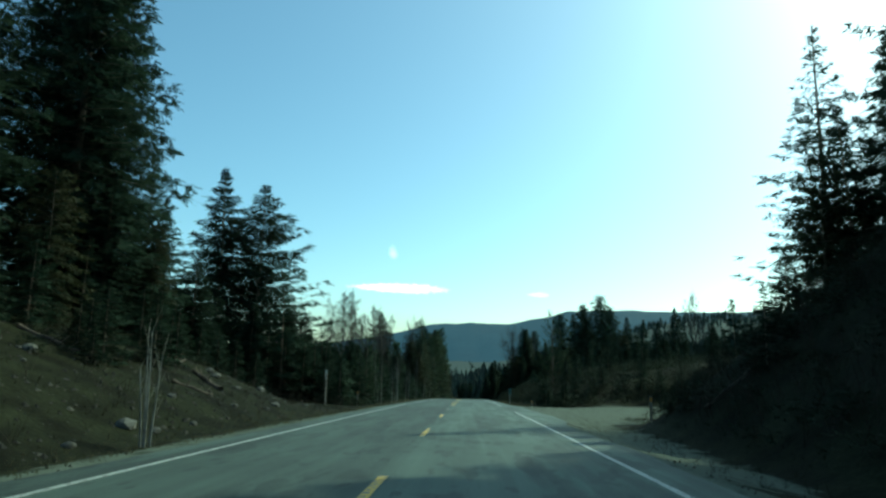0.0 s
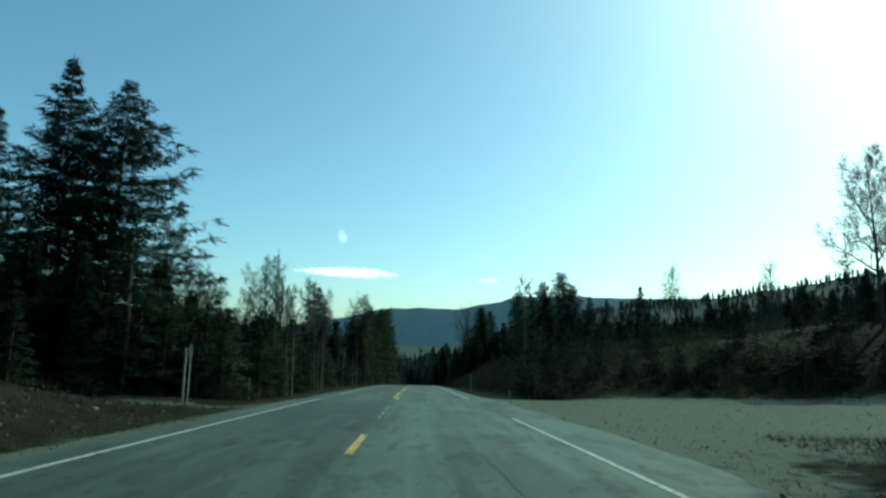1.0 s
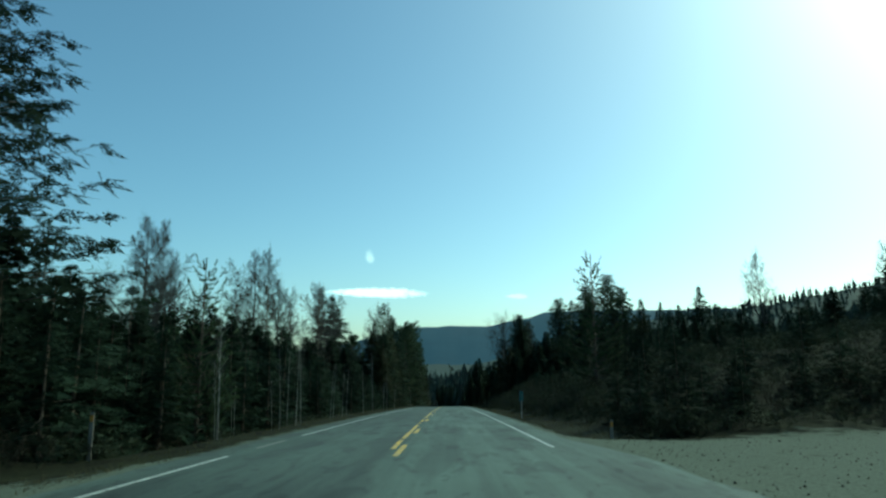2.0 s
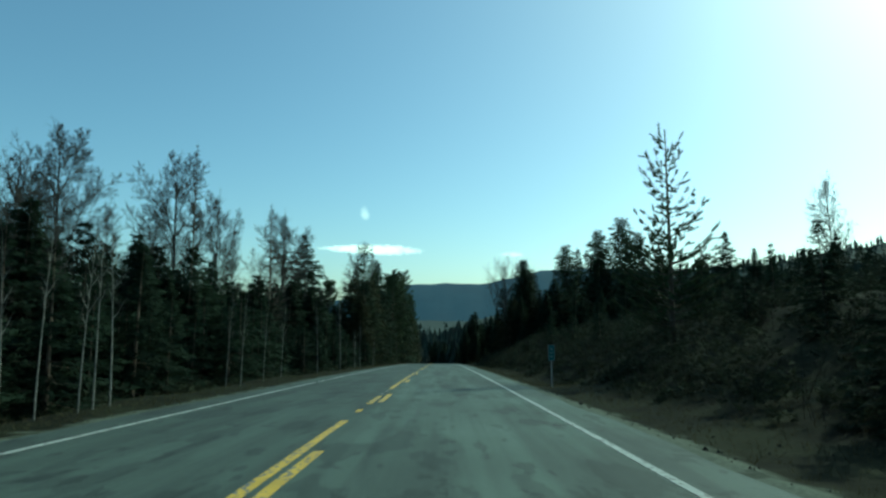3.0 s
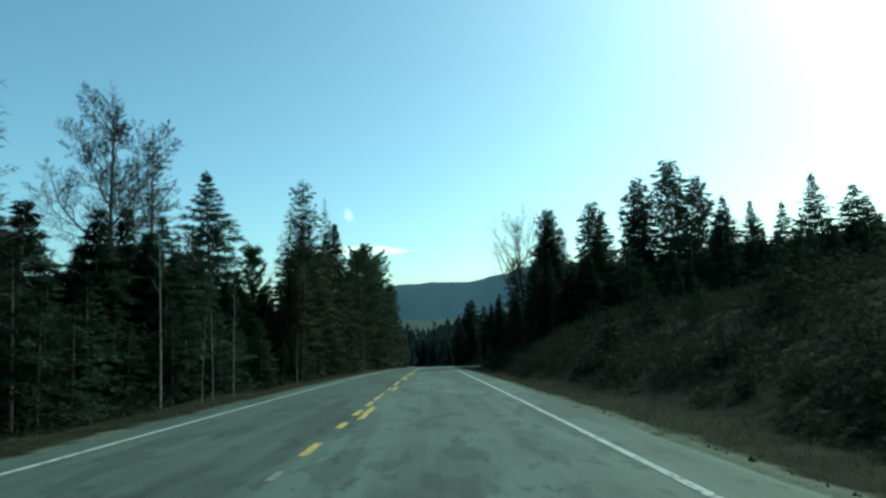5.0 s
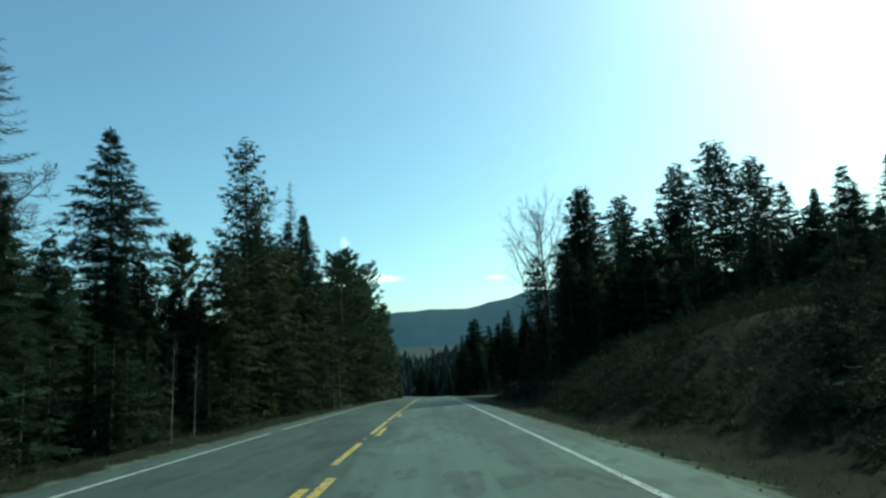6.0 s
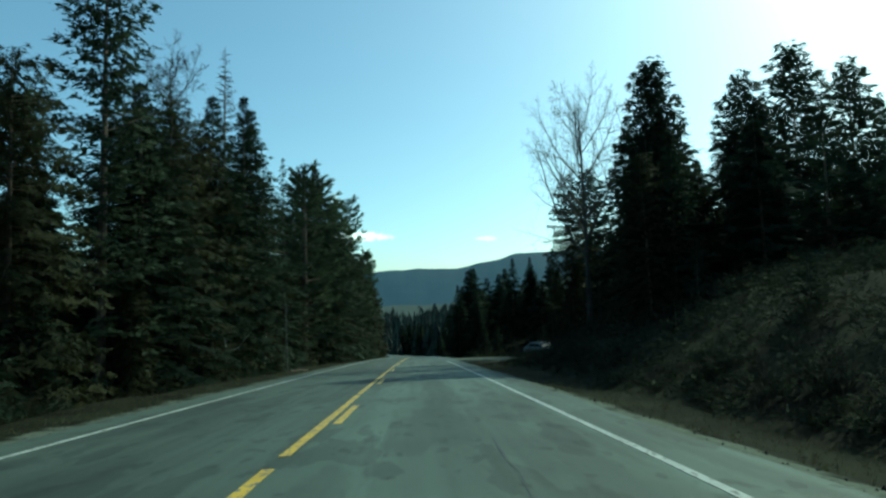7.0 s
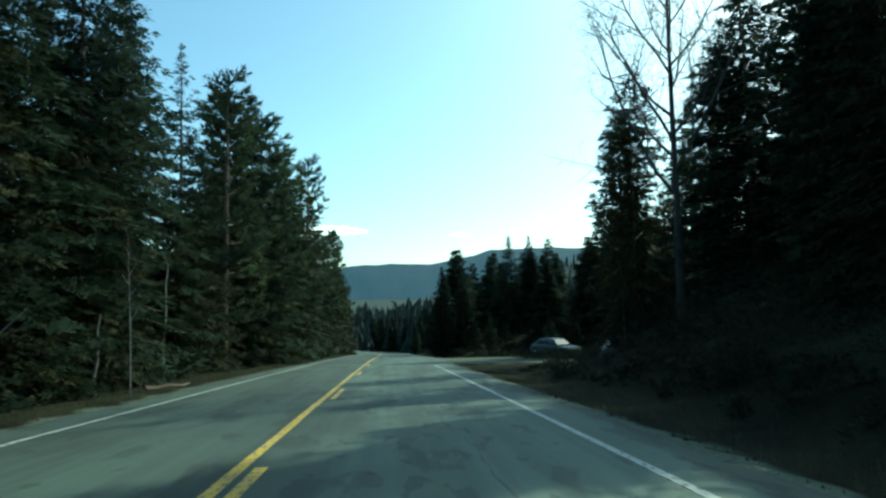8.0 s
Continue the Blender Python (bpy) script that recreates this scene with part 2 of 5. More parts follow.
def paint_material(name, colour, worn):
    """Road paint rubbed through to the asphalt in flakes."""
    m = mat(name, colour, 0.6, 0.12, 2, 30, 0.15)
    n, l = m.node_tree.nodes, m.node_tree.links
    b = n["Principled BSDF"]
    old = b.inputs["Base Color"].links[0].from_socket
    tc = n.new("ShaderNodeTexCoord")
    mp = n.new("ShaderNodeMapping")
    mp.inputs["Scale"].default_value = (4.0, 2.0, 1)
    l.new(tc.outputs["Object"], mp.inputs["Vector"])
    tn = n.new("ShaderNodeTexNoise")
    tn.inputs["Scale"].default_value, tn.inputs["Detail"].default_value = 4.5, 8
    l.new(mp.outputs[0], tn.inputs["Vector"])
    mr = n.new("ShaderNodeMapRange")
    mr.inputs["From Min"].default_value, mr.inputs["From Max"].default_value = worn, worn + 0.08
    l.new(tn.outputs["Fac"], mr.inputs["Value"])
    mx = n.new("ShaderNodeMix")
    mx.data_type = "RGBA"
    l.new(mr.outputs["Result"], mx.inputs["Factor"])
    l.new(old, mx.inputs["A"])
    mx.inputs["B"].default_value = (0.145, 0.14, 0.125, 1)
    l.new(mx.outputs["Result"], b.inputs["Base Color"])
    return m


GROUND, ASPHALT = ground_material(), asphalt_material()
WHITE_PAINT = paint_material("worn_white_road_paint", (0.38, 0.40, 0.37), 0.54)
YELLOW_PAINT = paint_material("worn_yellow_road_paint", (0.55, 0.36, 0.05), 0.52)
FAINT_PAINT = paint_material("rubbed_pale_road_paint", (0.20, 0.195, 0.15), 0.44)
TAR = mat("tar_crack_filler", (0.03, 0.03, 0.03), 0.6, 0.2, 3, 20, 0.1)


def mountain_material(name, low, high, haze_glow):
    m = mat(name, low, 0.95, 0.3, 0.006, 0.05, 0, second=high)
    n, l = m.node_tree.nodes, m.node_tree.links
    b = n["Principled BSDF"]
    # distance haze painted in: a faint bluish emission over the whole face
    b.inputs["Emission Color"].default_value, b.inputs["Emission Strength"].default_value = (*haze_glow, 1), 1.0
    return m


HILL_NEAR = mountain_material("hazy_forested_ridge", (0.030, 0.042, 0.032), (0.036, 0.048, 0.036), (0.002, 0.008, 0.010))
# blue of the far air is put into this base colour too
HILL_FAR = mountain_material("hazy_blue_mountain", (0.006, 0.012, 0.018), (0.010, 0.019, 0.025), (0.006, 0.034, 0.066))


# ---------- mesh helpers ----------
def mesh_of(name, verts, faces, material, smooth_faces=False):
    me = bpy.data.meshes.new(name)
    me.from_pydata([tuple(v) for v in verts], [], faces)
    me.materials.append(material)
    if smooth_faces:
        me.polygons.foreach_set("use_smooth", [True] * len(me.polygons))
    me.update()
    return me


def part_of(name, me, parent, label=""):
    ob = new(name, me)
    ob.parent = parent
    return tagged(ob, label)


def puffy_mesh(name, v, f, material, axis, keep, up):
    """Triangles turned outward from an upright axis (or one axis per triangle), with soft outward normals."""
    a, b, c = v[f[:, 0]], v[f[:, 1]], v[f[:, 2]]
    g = np.cross(b - a, c - a)
    g /= np.linalg.norm(g, axis=1, keepdims=True) + 1e-9
    mid = (a + b + c) / 3
    o = np.zeros_like(mid)
    o[:, :2] = mid[:, :2] - axis
    o /= np.linalg.norm(o, axis=1, keepdims=True) + 1e-6
    o[:, 2] = up
    o /= np.linalg.norm(o, axis=1, keepdims=True)
    flip = (g * o).sum(1) < 0
    f = f.copy()
    f[flip] = f[flip][:, ::-1]
    g[flip] *= -1
    n = keep * g + (1 - keep) * o
    n /= np.linalg.norm(n, axis=1, keepdims=True)
    me = mesh_of(name, v.tolist(), f.tolist(), material, True)
    me.normals_split_custom_set(np.repeat(n, 3, axis=0).tolist())
    return me


class Shape:
    """Collects vertices and faces of one mesh."""

    def __init__(self):
        self.v, self.f = [], []

    def tube(self, pts, radii, sides=5):
        """A tapered tube along points."""
        first = len(self.v)
        k = len(pts)
        for i, p in enumerate(pts):
            d = (pts[min(i + 1, k - 1)] - pts[max(i - 1, 0)]).normalized()
            a = d.cross(Vector((0.31, 0.95, 0.1)))
            if a.length < 0.1:
                a = d.cross(Vector((1, 0, 0)))
            a.normalize()
            b = d.cross(a)
            for s in range(sides):
                w = 2 * math.pi * s / sides
                self.v.append(p + (a * math.cos(w) + b * math.sin(w)) * radii[i])
        for i in range(k - 1):
            for s in range(sides):
                o, q = first + i * sides, (s + 1) % sides
                self.f.append((o + s, o + q, o + sides + q, o + sides + s))
        self.f.append(tuple(first + (k - 1) * sides + s for s in range(sides)))

    def tri(self, a, b, c):
        n = len(self.v)
        self.v += [a, b, c]
        self.f.append((n, n + 1, n + 2))

    def quad(self, a, b, c, d):
        n = len(self.v)
        self.v += [a, b, c, d]
        self.f.append((n, n + 1, n + 2, n + 3))

    def box(self, x0, x1, y0, y1, z0, z1):
        n = len(self.v)
        for z in (z0, z1):
            self.v += [Vector((x0, y0, z)), Vector((x1, y0, z)), Vector((x1, y1, z)), Vector((x0, y1, z))]
        for q in ((0, 3, 2, 1), (4, 5, 6, 7), (0, 1, 5, 4), (1, 2, 6, 5), (2, 3, 7, 6), (3, 0, 4, 7)):
            self.f.append(tuple(n + i for i in q))

    def puffy(self, name, material, keep=0.3, up=0.2):
        """The mesh with normals that lean outward from the stem, as foliage scatters light."""
        v = np.array([tuple(p) for p in self.v])
        f = np.array(self.f)
        return puffy_mesh(name, v, f, material, np.array([0.0, 0.0]), keep, up)

    def mesh(self, name, material, smooth_faces=False):
        return mesh_of(name, self.v, self.f, material, smooth_faces)


# ---------- ground, road ----------
def spread_steps(a, b, step, grow, far):
    out, v = [], a
    while v < b:
        out.append(v)
        v += step
    while v < far:
        out.append(v)
        step *= grow
        v += step
    out.append(far)
    return out


def build_ground():
    half = spread_steps(0.5, 14, 0.6, 1.16, 2600)
    half = sorted(set(half + [3.8, 4.3, 4.6, 4.9]))
    xs = [-v for v in reversed(half)] + half
    ys = [-v for v in reversed(spread_steps(2, 20, 4, 1.3, 400))] + spread_steps(0, 240, 1.3, 1.12, 3600)
    verts = [(x, y, ground_z(x, y)) for y in ys for x in xs]
    w = len(xs)
    faces = [(j * w + i, j * w + i + 1, (j + 1) * w + i + 1, (j + 1) * w + i) for j in range(len(ys) - 1) for i in range(w - 1)]
    me = mesh_of("ground", verts, faces, GROUND, True)
    at = me.attributes.new("gravel", "FLOAT", "POINT")
    vals = []
    for x, y, z in verts:
        x -= bend(y)
        ax = abs(x)
        g = 0.66 * (1 - (smooth(4.3, 5.5, ax) if x < 0 and y > 46 else smooth(4.8, 6.1, ax)))
        if x > 0 and 8 < y < 30:
            g = max(g, 0.7 * (1 - smooth(6.4, 7.8, ax)) * smooth(8, 12, y))
        if x > 0:
            park = smooth(23.5, 27, y - 0.1 * x) * (1 - smooth(50.5, 54.5, y - 0.03 * x)) * (1 - smooth(36, 50, x))
            park = max(park, smooth(165, 168, y) * (1 - smooth(181, 184, y)) * (1 - smooth(24, 30, x)))
            g = max(g, 0.75 * park)
        else:
            g = max(g, 0.7 * smooth(38, 40, y) * (1 - smooth(43, 46, y)) * (1 - smooth(10, 22, ax)))
        vals.append(g)
    at.data.foreach_set("value", vals)
    ob = new("ground", me)
    tagged(ob, "brown spring ground with dry grass and gravel shoulders", "ground", kind="structure")


build_ground()

LEFT_LINE, RIGHT_LINE = -3.41, 3.58


def strip(name, xa, xb, y0, y1, lift, material, step=4.0, wobble=0.0, seed=0.0):
    """A thin slab that follows the road's surface."""
    s = Shape()
    n = max(1, int((y1 - y0) / step))
    for i in range(n + 1):
        y = y0 + (y1 - y0) * i / n
        z = road_z(y)
        wa = bend(y) + wobble * noise.noise((y * 0.5, seed, 1.7))
        wb = bend(y) + wobble * noise.noise((y * 0.5, seed, 9.3))
        s.v += [Vector((xa + wa, y, z + lift)), Vector((xb + wb, y, z + lift)), Vector((xb + wb, y, z + lift - 0.004)), Vector((xa + wa, y, z + lift - 0.004))]
    for i in range(n):
        o = 4 * i
        s.f += [(o, o + 1, o + 5, o + 4), (o + 1, o + 2, o + 6, o + 5), (o + 3, o, o + 4, o + 7)]
    s.f += [(0, 3, 2, 1), (4 * n, 4 * n + 1, 4 * n + 2, 4 * n + 3)]
    return s.mesh(name, material)


def build_road():
    s = Shape()
    ys = [-120 + 4 * i for i in range(30)] + [1.5 * i for i in range(200)] + [300 + 4 * i for i in range(26)]
    cols = (-4.15, -3.3, -1.8, 0.0, 1.8, 3.6, 4.4)
    for y in ys:
        z = road_z(y)
        for i, x in enumerate(cols):
            e = 0.16 * noise.noise((y * 0.35, x, 2.0)) + 0.07 * noise.noise((y * 1.7, x, 5.0)) if i in (0, 6) else 0
            flare = 0.0
            if i == 6:
                flare = 0.5 * smooth(20, 27, y) * (1 - smooth(44, 52, y)) + 0.5 * smooth(160, 168, y) * (1 - smooth(186, 192, y))
            s.v.append(Vector((x + e + flare + bend(y), y, z)))
    w = len(cols)
    k = len(s.v)
    s.v += [v - Vector((0, 0, 0.12)) for v in s.v]
    for j in range(len(ys) - 1):
        for i in range(w - 1):
            s.f.append((j * w + i, j * w + i + 1, (j + 1) * w + i + 1, (j + 1) * w + i))
        s.f.append((j * w, (j + 1) * w, k + (j + 1) * w, k + j * w))
        s.f.append((j * w + w - 1, k + j * w + w - 1, k + (j + 1) * w + w - 1, (j + 1) * w + w - 1))
    road = new("road", s.mesh("road", ASPHALT))
    tagged(road, "two-lane road of worn grey asphalt with faded lines", "road", kind="structure")
    part_of("edge_line", strip("edge_line", LEFT_LINE - 0.05, LEFT_LINE + 0.05, -60, 46, 0.005, WHITE_PAINT, 2), road, "white edge line")
    for a, b in ((52.8, 73.4), (74.2, 75.6), (76.2, 117.3), (119, 330)):
        part_of("edge_line", strip("edge_line", LEFT_LINE - 0.05, LEFT_LINE + 0.05, a, b, 0.005, WHITE_PAINT, 2, 0.01, a), road, "white edge line")
    part_of("edge_line", strip("edge_line", LEFT_LINE - 0.04, LEFT_LINE + 0.04, 47.9, 50.6, 0.005, FAINT_PAINT, 0.4, 0.02, 3.0), road, "rubbed pale rest of the edge line")
    for a, b in ((-60, 33.5), (47.5, 163), (190, 330)):
        part_of("edge_line", strip("edge_line", RIGHT_LINE - 0.05, RIGHT_LINE + 0.05, a, b, 0.005, WHITE_PAINT, 2, 0.01, a), road, "white edge line")
    dash_y = [-43.0, -33.0, -23.0, -13.0, -3.0, 7.0, 16.8, 27.0, 47.2] + [55.0 + 10.05 * i for i in range(27)]
    for y in dash_y:
        off = 0.0 if y < 44 else 0.085
        part_of("centre_dash", strip("centre_dash", off - 0.06, off + 0.06, y - 1.45, y + 1.45, 0.005, YELLOW_PAINT, 0.5, 0.012, y), road, "worn yellow centre dash")
    for y, run in ((33.0, 0.7), (34.6, 1.0), (36.6, 0.8), (38.2, 0.5)):
        part_of("centre_dash", strip("centre_dash", -0.05, 0.04, y, y + run, 0.005, FAINT_PAINT, 0.4, 0.02, y), road, "rubbed pale rest of a centre dash")
    # the solid line beside the dashes, rubbed through in places
    runs = ((47.5, 50.4), (51.0, 59.7), (61.2, 61.8), (63.2, 65.7), (69.0, 72.9), (73.2, 74.3), (74.5, 78.2), (78.4, 85.4), (86.0, 87.2), (89.5, 90.6), (92.4, 93.3), (94.6, 95.8), (97.0, 98.5), (99.2, 100.7),
            (101.4, 102.2), (104.7, 105.9), (108.2, 112.0), (114.6, 120.5), (121.2, 129.4), (129.7, 158.0), (158.3, 196.0), (196.4, 320.0))
    for y, e in runs:
        part_of("centre_line", strip("centre_line", -0.18, -0.06, y, e, 0.005, YELLOW_PAINT, 0.5, 0.015, y), road, "worn yellow centre line")
    for y, e in ((66.4, 66.9), (67.6, 68.2), (88.0, 88.5), (103.1, 103.6), (112.9, 113.3)):
        part_of("centre_line", strip("centre_line", -0.19, -0.1, y, e, 0.004, FAINT_PAINT, 0.4, 0.03, y), road, "rubbed pale rest of the centre line")
    for x0, y0, y1, drift in ((2.2, 17, 31, -0.5), (2.3, 133, 152, -0.6), (0.9, 58, 64, 0.3), (1.9, 110, 122, 0.3)):
        s = Shape()
        n = int((y1 - y0) / 0.35)
        for i in range(n + 1):
            yy = y0 + (y1 - y0) * i / n
            xx = x0 + drift * i / n + 0.10 * noise.noise((yy * 0.9, x0, 4.0)) + 0.08 * noise.noise((yy * 2.7, x0, 8.0))
            wd = max(0.002, 0.009 + 0.016 * noise.noise((yy * 1.7, x0, 1.0)))
            s.v += [Vector((xx - wd, yy, road_z(yy) + 0.0035)), Vector((xx + wd, yy, road_z(yy) + 0.0035))]
        s.f = [(2 * i, 2 * i + 1, 2 * i + 3, 2 * i + 2) for i in range(n)]
        part_of("tar_seam", s.mesh("tar_seam", TAR), road, "black tar-filled crack")


build_road()


# ---------- mountains and clouds ----------
def ridge(name, label, dist, profile, material, depth, rough_amp):
    """A far ridge as a curved band with a wooded skyline and a sloping face."""
    s = Shape()
    azs = [-75 + 0.25 * i for i in range(601)]
    rows = 7
    for a in azs:
        el = np.interp(a, [p[0] for p in profile], [p[1] for p in profile])
        el += rough_amp * (noise.noise((a * 0.6, dist, 0)) * 0.3 + noise.noise((a * 4.0, dist, 0)) * 0.16 + noise.noise((a * 13.0, dist, 0)) * 0.12)
        top = dist * math.tan(radians(el))
        for j in range(rows):
            u = j / (rows - 1)
            d = dist - depth * u ** 0.8 + 40 * noise.noise((a * 0.5, u * 4, dist))
            z = top * (1 - u) ** 1.25 - 60 * u
            s.v.append(Vector((math.sin(radians(a)) * d, math.cos(radians(a)) * d, z)))
    for i in range(len(azs) - 1):
        for j in range(rows - 1):
            s.f.append((i * rows + j, i * rows + j + 1, (i + 1) * rows + j + 1, (i + 1) * rows + j))
    tagged(new(name, s.mesh(name, material, True)), label, "mountain", kind="structure")
    return [s.v[i * rows:i * rows + rows] for i in range(len(azs))]


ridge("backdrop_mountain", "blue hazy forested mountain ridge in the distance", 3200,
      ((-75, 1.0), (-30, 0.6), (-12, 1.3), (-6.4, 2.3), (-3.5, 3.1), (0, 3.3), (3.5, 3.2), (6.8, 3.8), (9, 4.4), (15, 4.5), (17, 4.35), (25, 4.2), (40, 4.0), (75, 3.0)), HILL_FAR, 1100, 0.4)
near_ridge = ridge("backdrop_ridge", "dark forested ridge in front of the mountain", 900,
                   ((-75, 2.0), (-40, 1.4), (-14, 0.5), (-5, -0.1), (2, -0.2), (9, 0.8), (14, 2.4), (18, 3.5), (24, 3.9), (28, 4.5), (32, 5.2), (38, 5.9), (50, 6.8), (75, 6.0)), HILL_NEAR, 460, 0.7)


def cloud(az, el, wide, high, seed, thick=0.85, peak=0.95):
    """A small far cloud: a thin uneven veil, denser in its middle."""
    m = bpy.data.materials.new("cloud_vapour")
    m.use_nodes = True
    n, l = m.node_tree.nodes, m.node_tree.links
    n.clear()
    tc = n.new("ShaderNodeTexCoord")
    mp = n.new("ShaderNodeMapping")
    mp.inputs["Location"].default_value = (seed, seed, 0)
    mp.inputs["Scale"].default_value = (1.1, 1.5, 1)
    l.new(tc.outputs["UV"], mp.inputs["Vector"])
    tn = n.new("ShaderNodeTexNoise")
    tn.inputs["Scale"].default_value, tn.inputs["Detail"].default_value = 1.3, 7
    l.new(mp.outputs[0], tn.inputs["Vector"])
    at = n.new("ShaderNodeAttribute")
    at.attribute_name = "body"
    mu = n.new("ShaderNodeMath")
    mu.operation = "MULTIPLY_ADD"
    l.new(tn.outputs["Fac"], mu.inputs[0])
    mu.inputs[1].default_value = 0.9
    l.new(at.outputs["Fac"], mu.inputs[2])
    mr = n.new("ShaderNodeMapRange")
    mr.inputs["From Min"].default_value, mr.inputs["From Max"].default_value = 0.62, 1.12
    mr.inputs["To Max"].default_value = thick
    l.new(mu.outputs[0], mr.inputs["Value"])
    # sunlit white of the vapour is painted in as an emission
    em = n.new("ShaderNodeEmission")
    em.inputs["Color"].default_value, em.inputs["Strength"].default_value = (0.84, 0.94, 0.97, 1), 1.9
    tp = n.new("ShaderNodeBsdfTransparent")
    ms = n.new("ShaderNodeMixShader")
    l.new(mr.outputs["Result"], ms.inputs["Fac"])
    l.new(tp.outputs[0], ms.inputs[1])
    l.new(em.outputs[0], ms.inputs[2])
    out = n.new("ShaderNodeOutputMaterial")
    l.new(ms.outputs[0], out.inputs["Surface"])
    D = 4300
    verts, faces, body, uvs = [], [], [], []
    nx, nz = 32, 12
    for j in range(nz + 1):
        for i in range(nx + 1):
            u, v = 2 * i / nx - 1, 2 * j / nz - 1
            a, e = radians(az + u * wide), radians(el + v * high - 0.12 * high * u)
            verts.append((D * math.sin(a) * math.cos(e), D * math.cos(a) * math.cos(e), D * math.sin(e) + 20 * u * v))
            body.append(max(-0.8, peak - 1.45 * math.hypot(u * 0.9, v) ** 1.5))
            uvs.append((u * wide / high, v))
    w = nx + 1
    faces = [(j * w + i, j * w + i + 1, (j + 1) * w + i + 1, (j + 1) * w + i) for j in range(nz) for i in range(nx)]
    me = mesh_of("cloud", verts, faces, m, True)
    me.attributes.new("body", "FLOAT", "POINT").data.foreach_set("value", body)
    lay = me.uv_layers.new(name="UVMap")
    for lo in me.loops:
        lay.data[lo.index].uv = uvs[lo.vertex_index]
    ob = new("cloud", me)
    ob.visible_shadow = False
    tagged(ob, "thin small white cloud low in the sky", "cloud", kind="structure")


cloud(-6.6, 6.35, 6.6, 0.75, 1.3, 1.0)
cloud(-7.15, 9.6, 0.8, 1.4, 5.1, 0.36, 0.72)
cloud(6.4, 5.9, 1.6, 0.4, 8.2, 0.45)


# ---------- trees ----------
def lean_trunk(h, bend, rnd):
    a, b = rnd.uniform(-1, 1) * bend, rnd.uniform(-1, 1) * bend
    return lambda z: Vector((a * (z / h) ** 1.6 * h * 0.05, b * (z / h) ** 1.6 * h * 0.05, z))


def spray(s, p, d, size, droop, rnd, fingers=3):
    """A flat fan of needle twigs at p, pointing along d and hanging a little."""
    d = d.normalized()
    side = d.cross(Vector((0, 0, 1)))
    if side.length < 0.05:
        side = Vector((1, 0, 0))
    side.normalize()
    side = (side + Vector((0, 0, rnd.uniform(-0.6, 0.6)))).normalized()
    for k in range(fingers):
        w = (k - (fingers - 1) / 2) * 0.8 + rnd.uniform(-0.2, 0.2)
        t = (d + side * w + Vector((0, 0, -droop * rnd.uniform(0.3, 1.6)))).normalized()
        q = side * 0.7 + t.cross(side) * rnd.uniform(-0.7, 0.7)
        L = size * rnd.uniform(0.7, 1.25)
        s.tri(p - q * L * 0.34 + t * L * 0.1, p + q * L * 0.34 + t * L * 0.25, p + t * L)


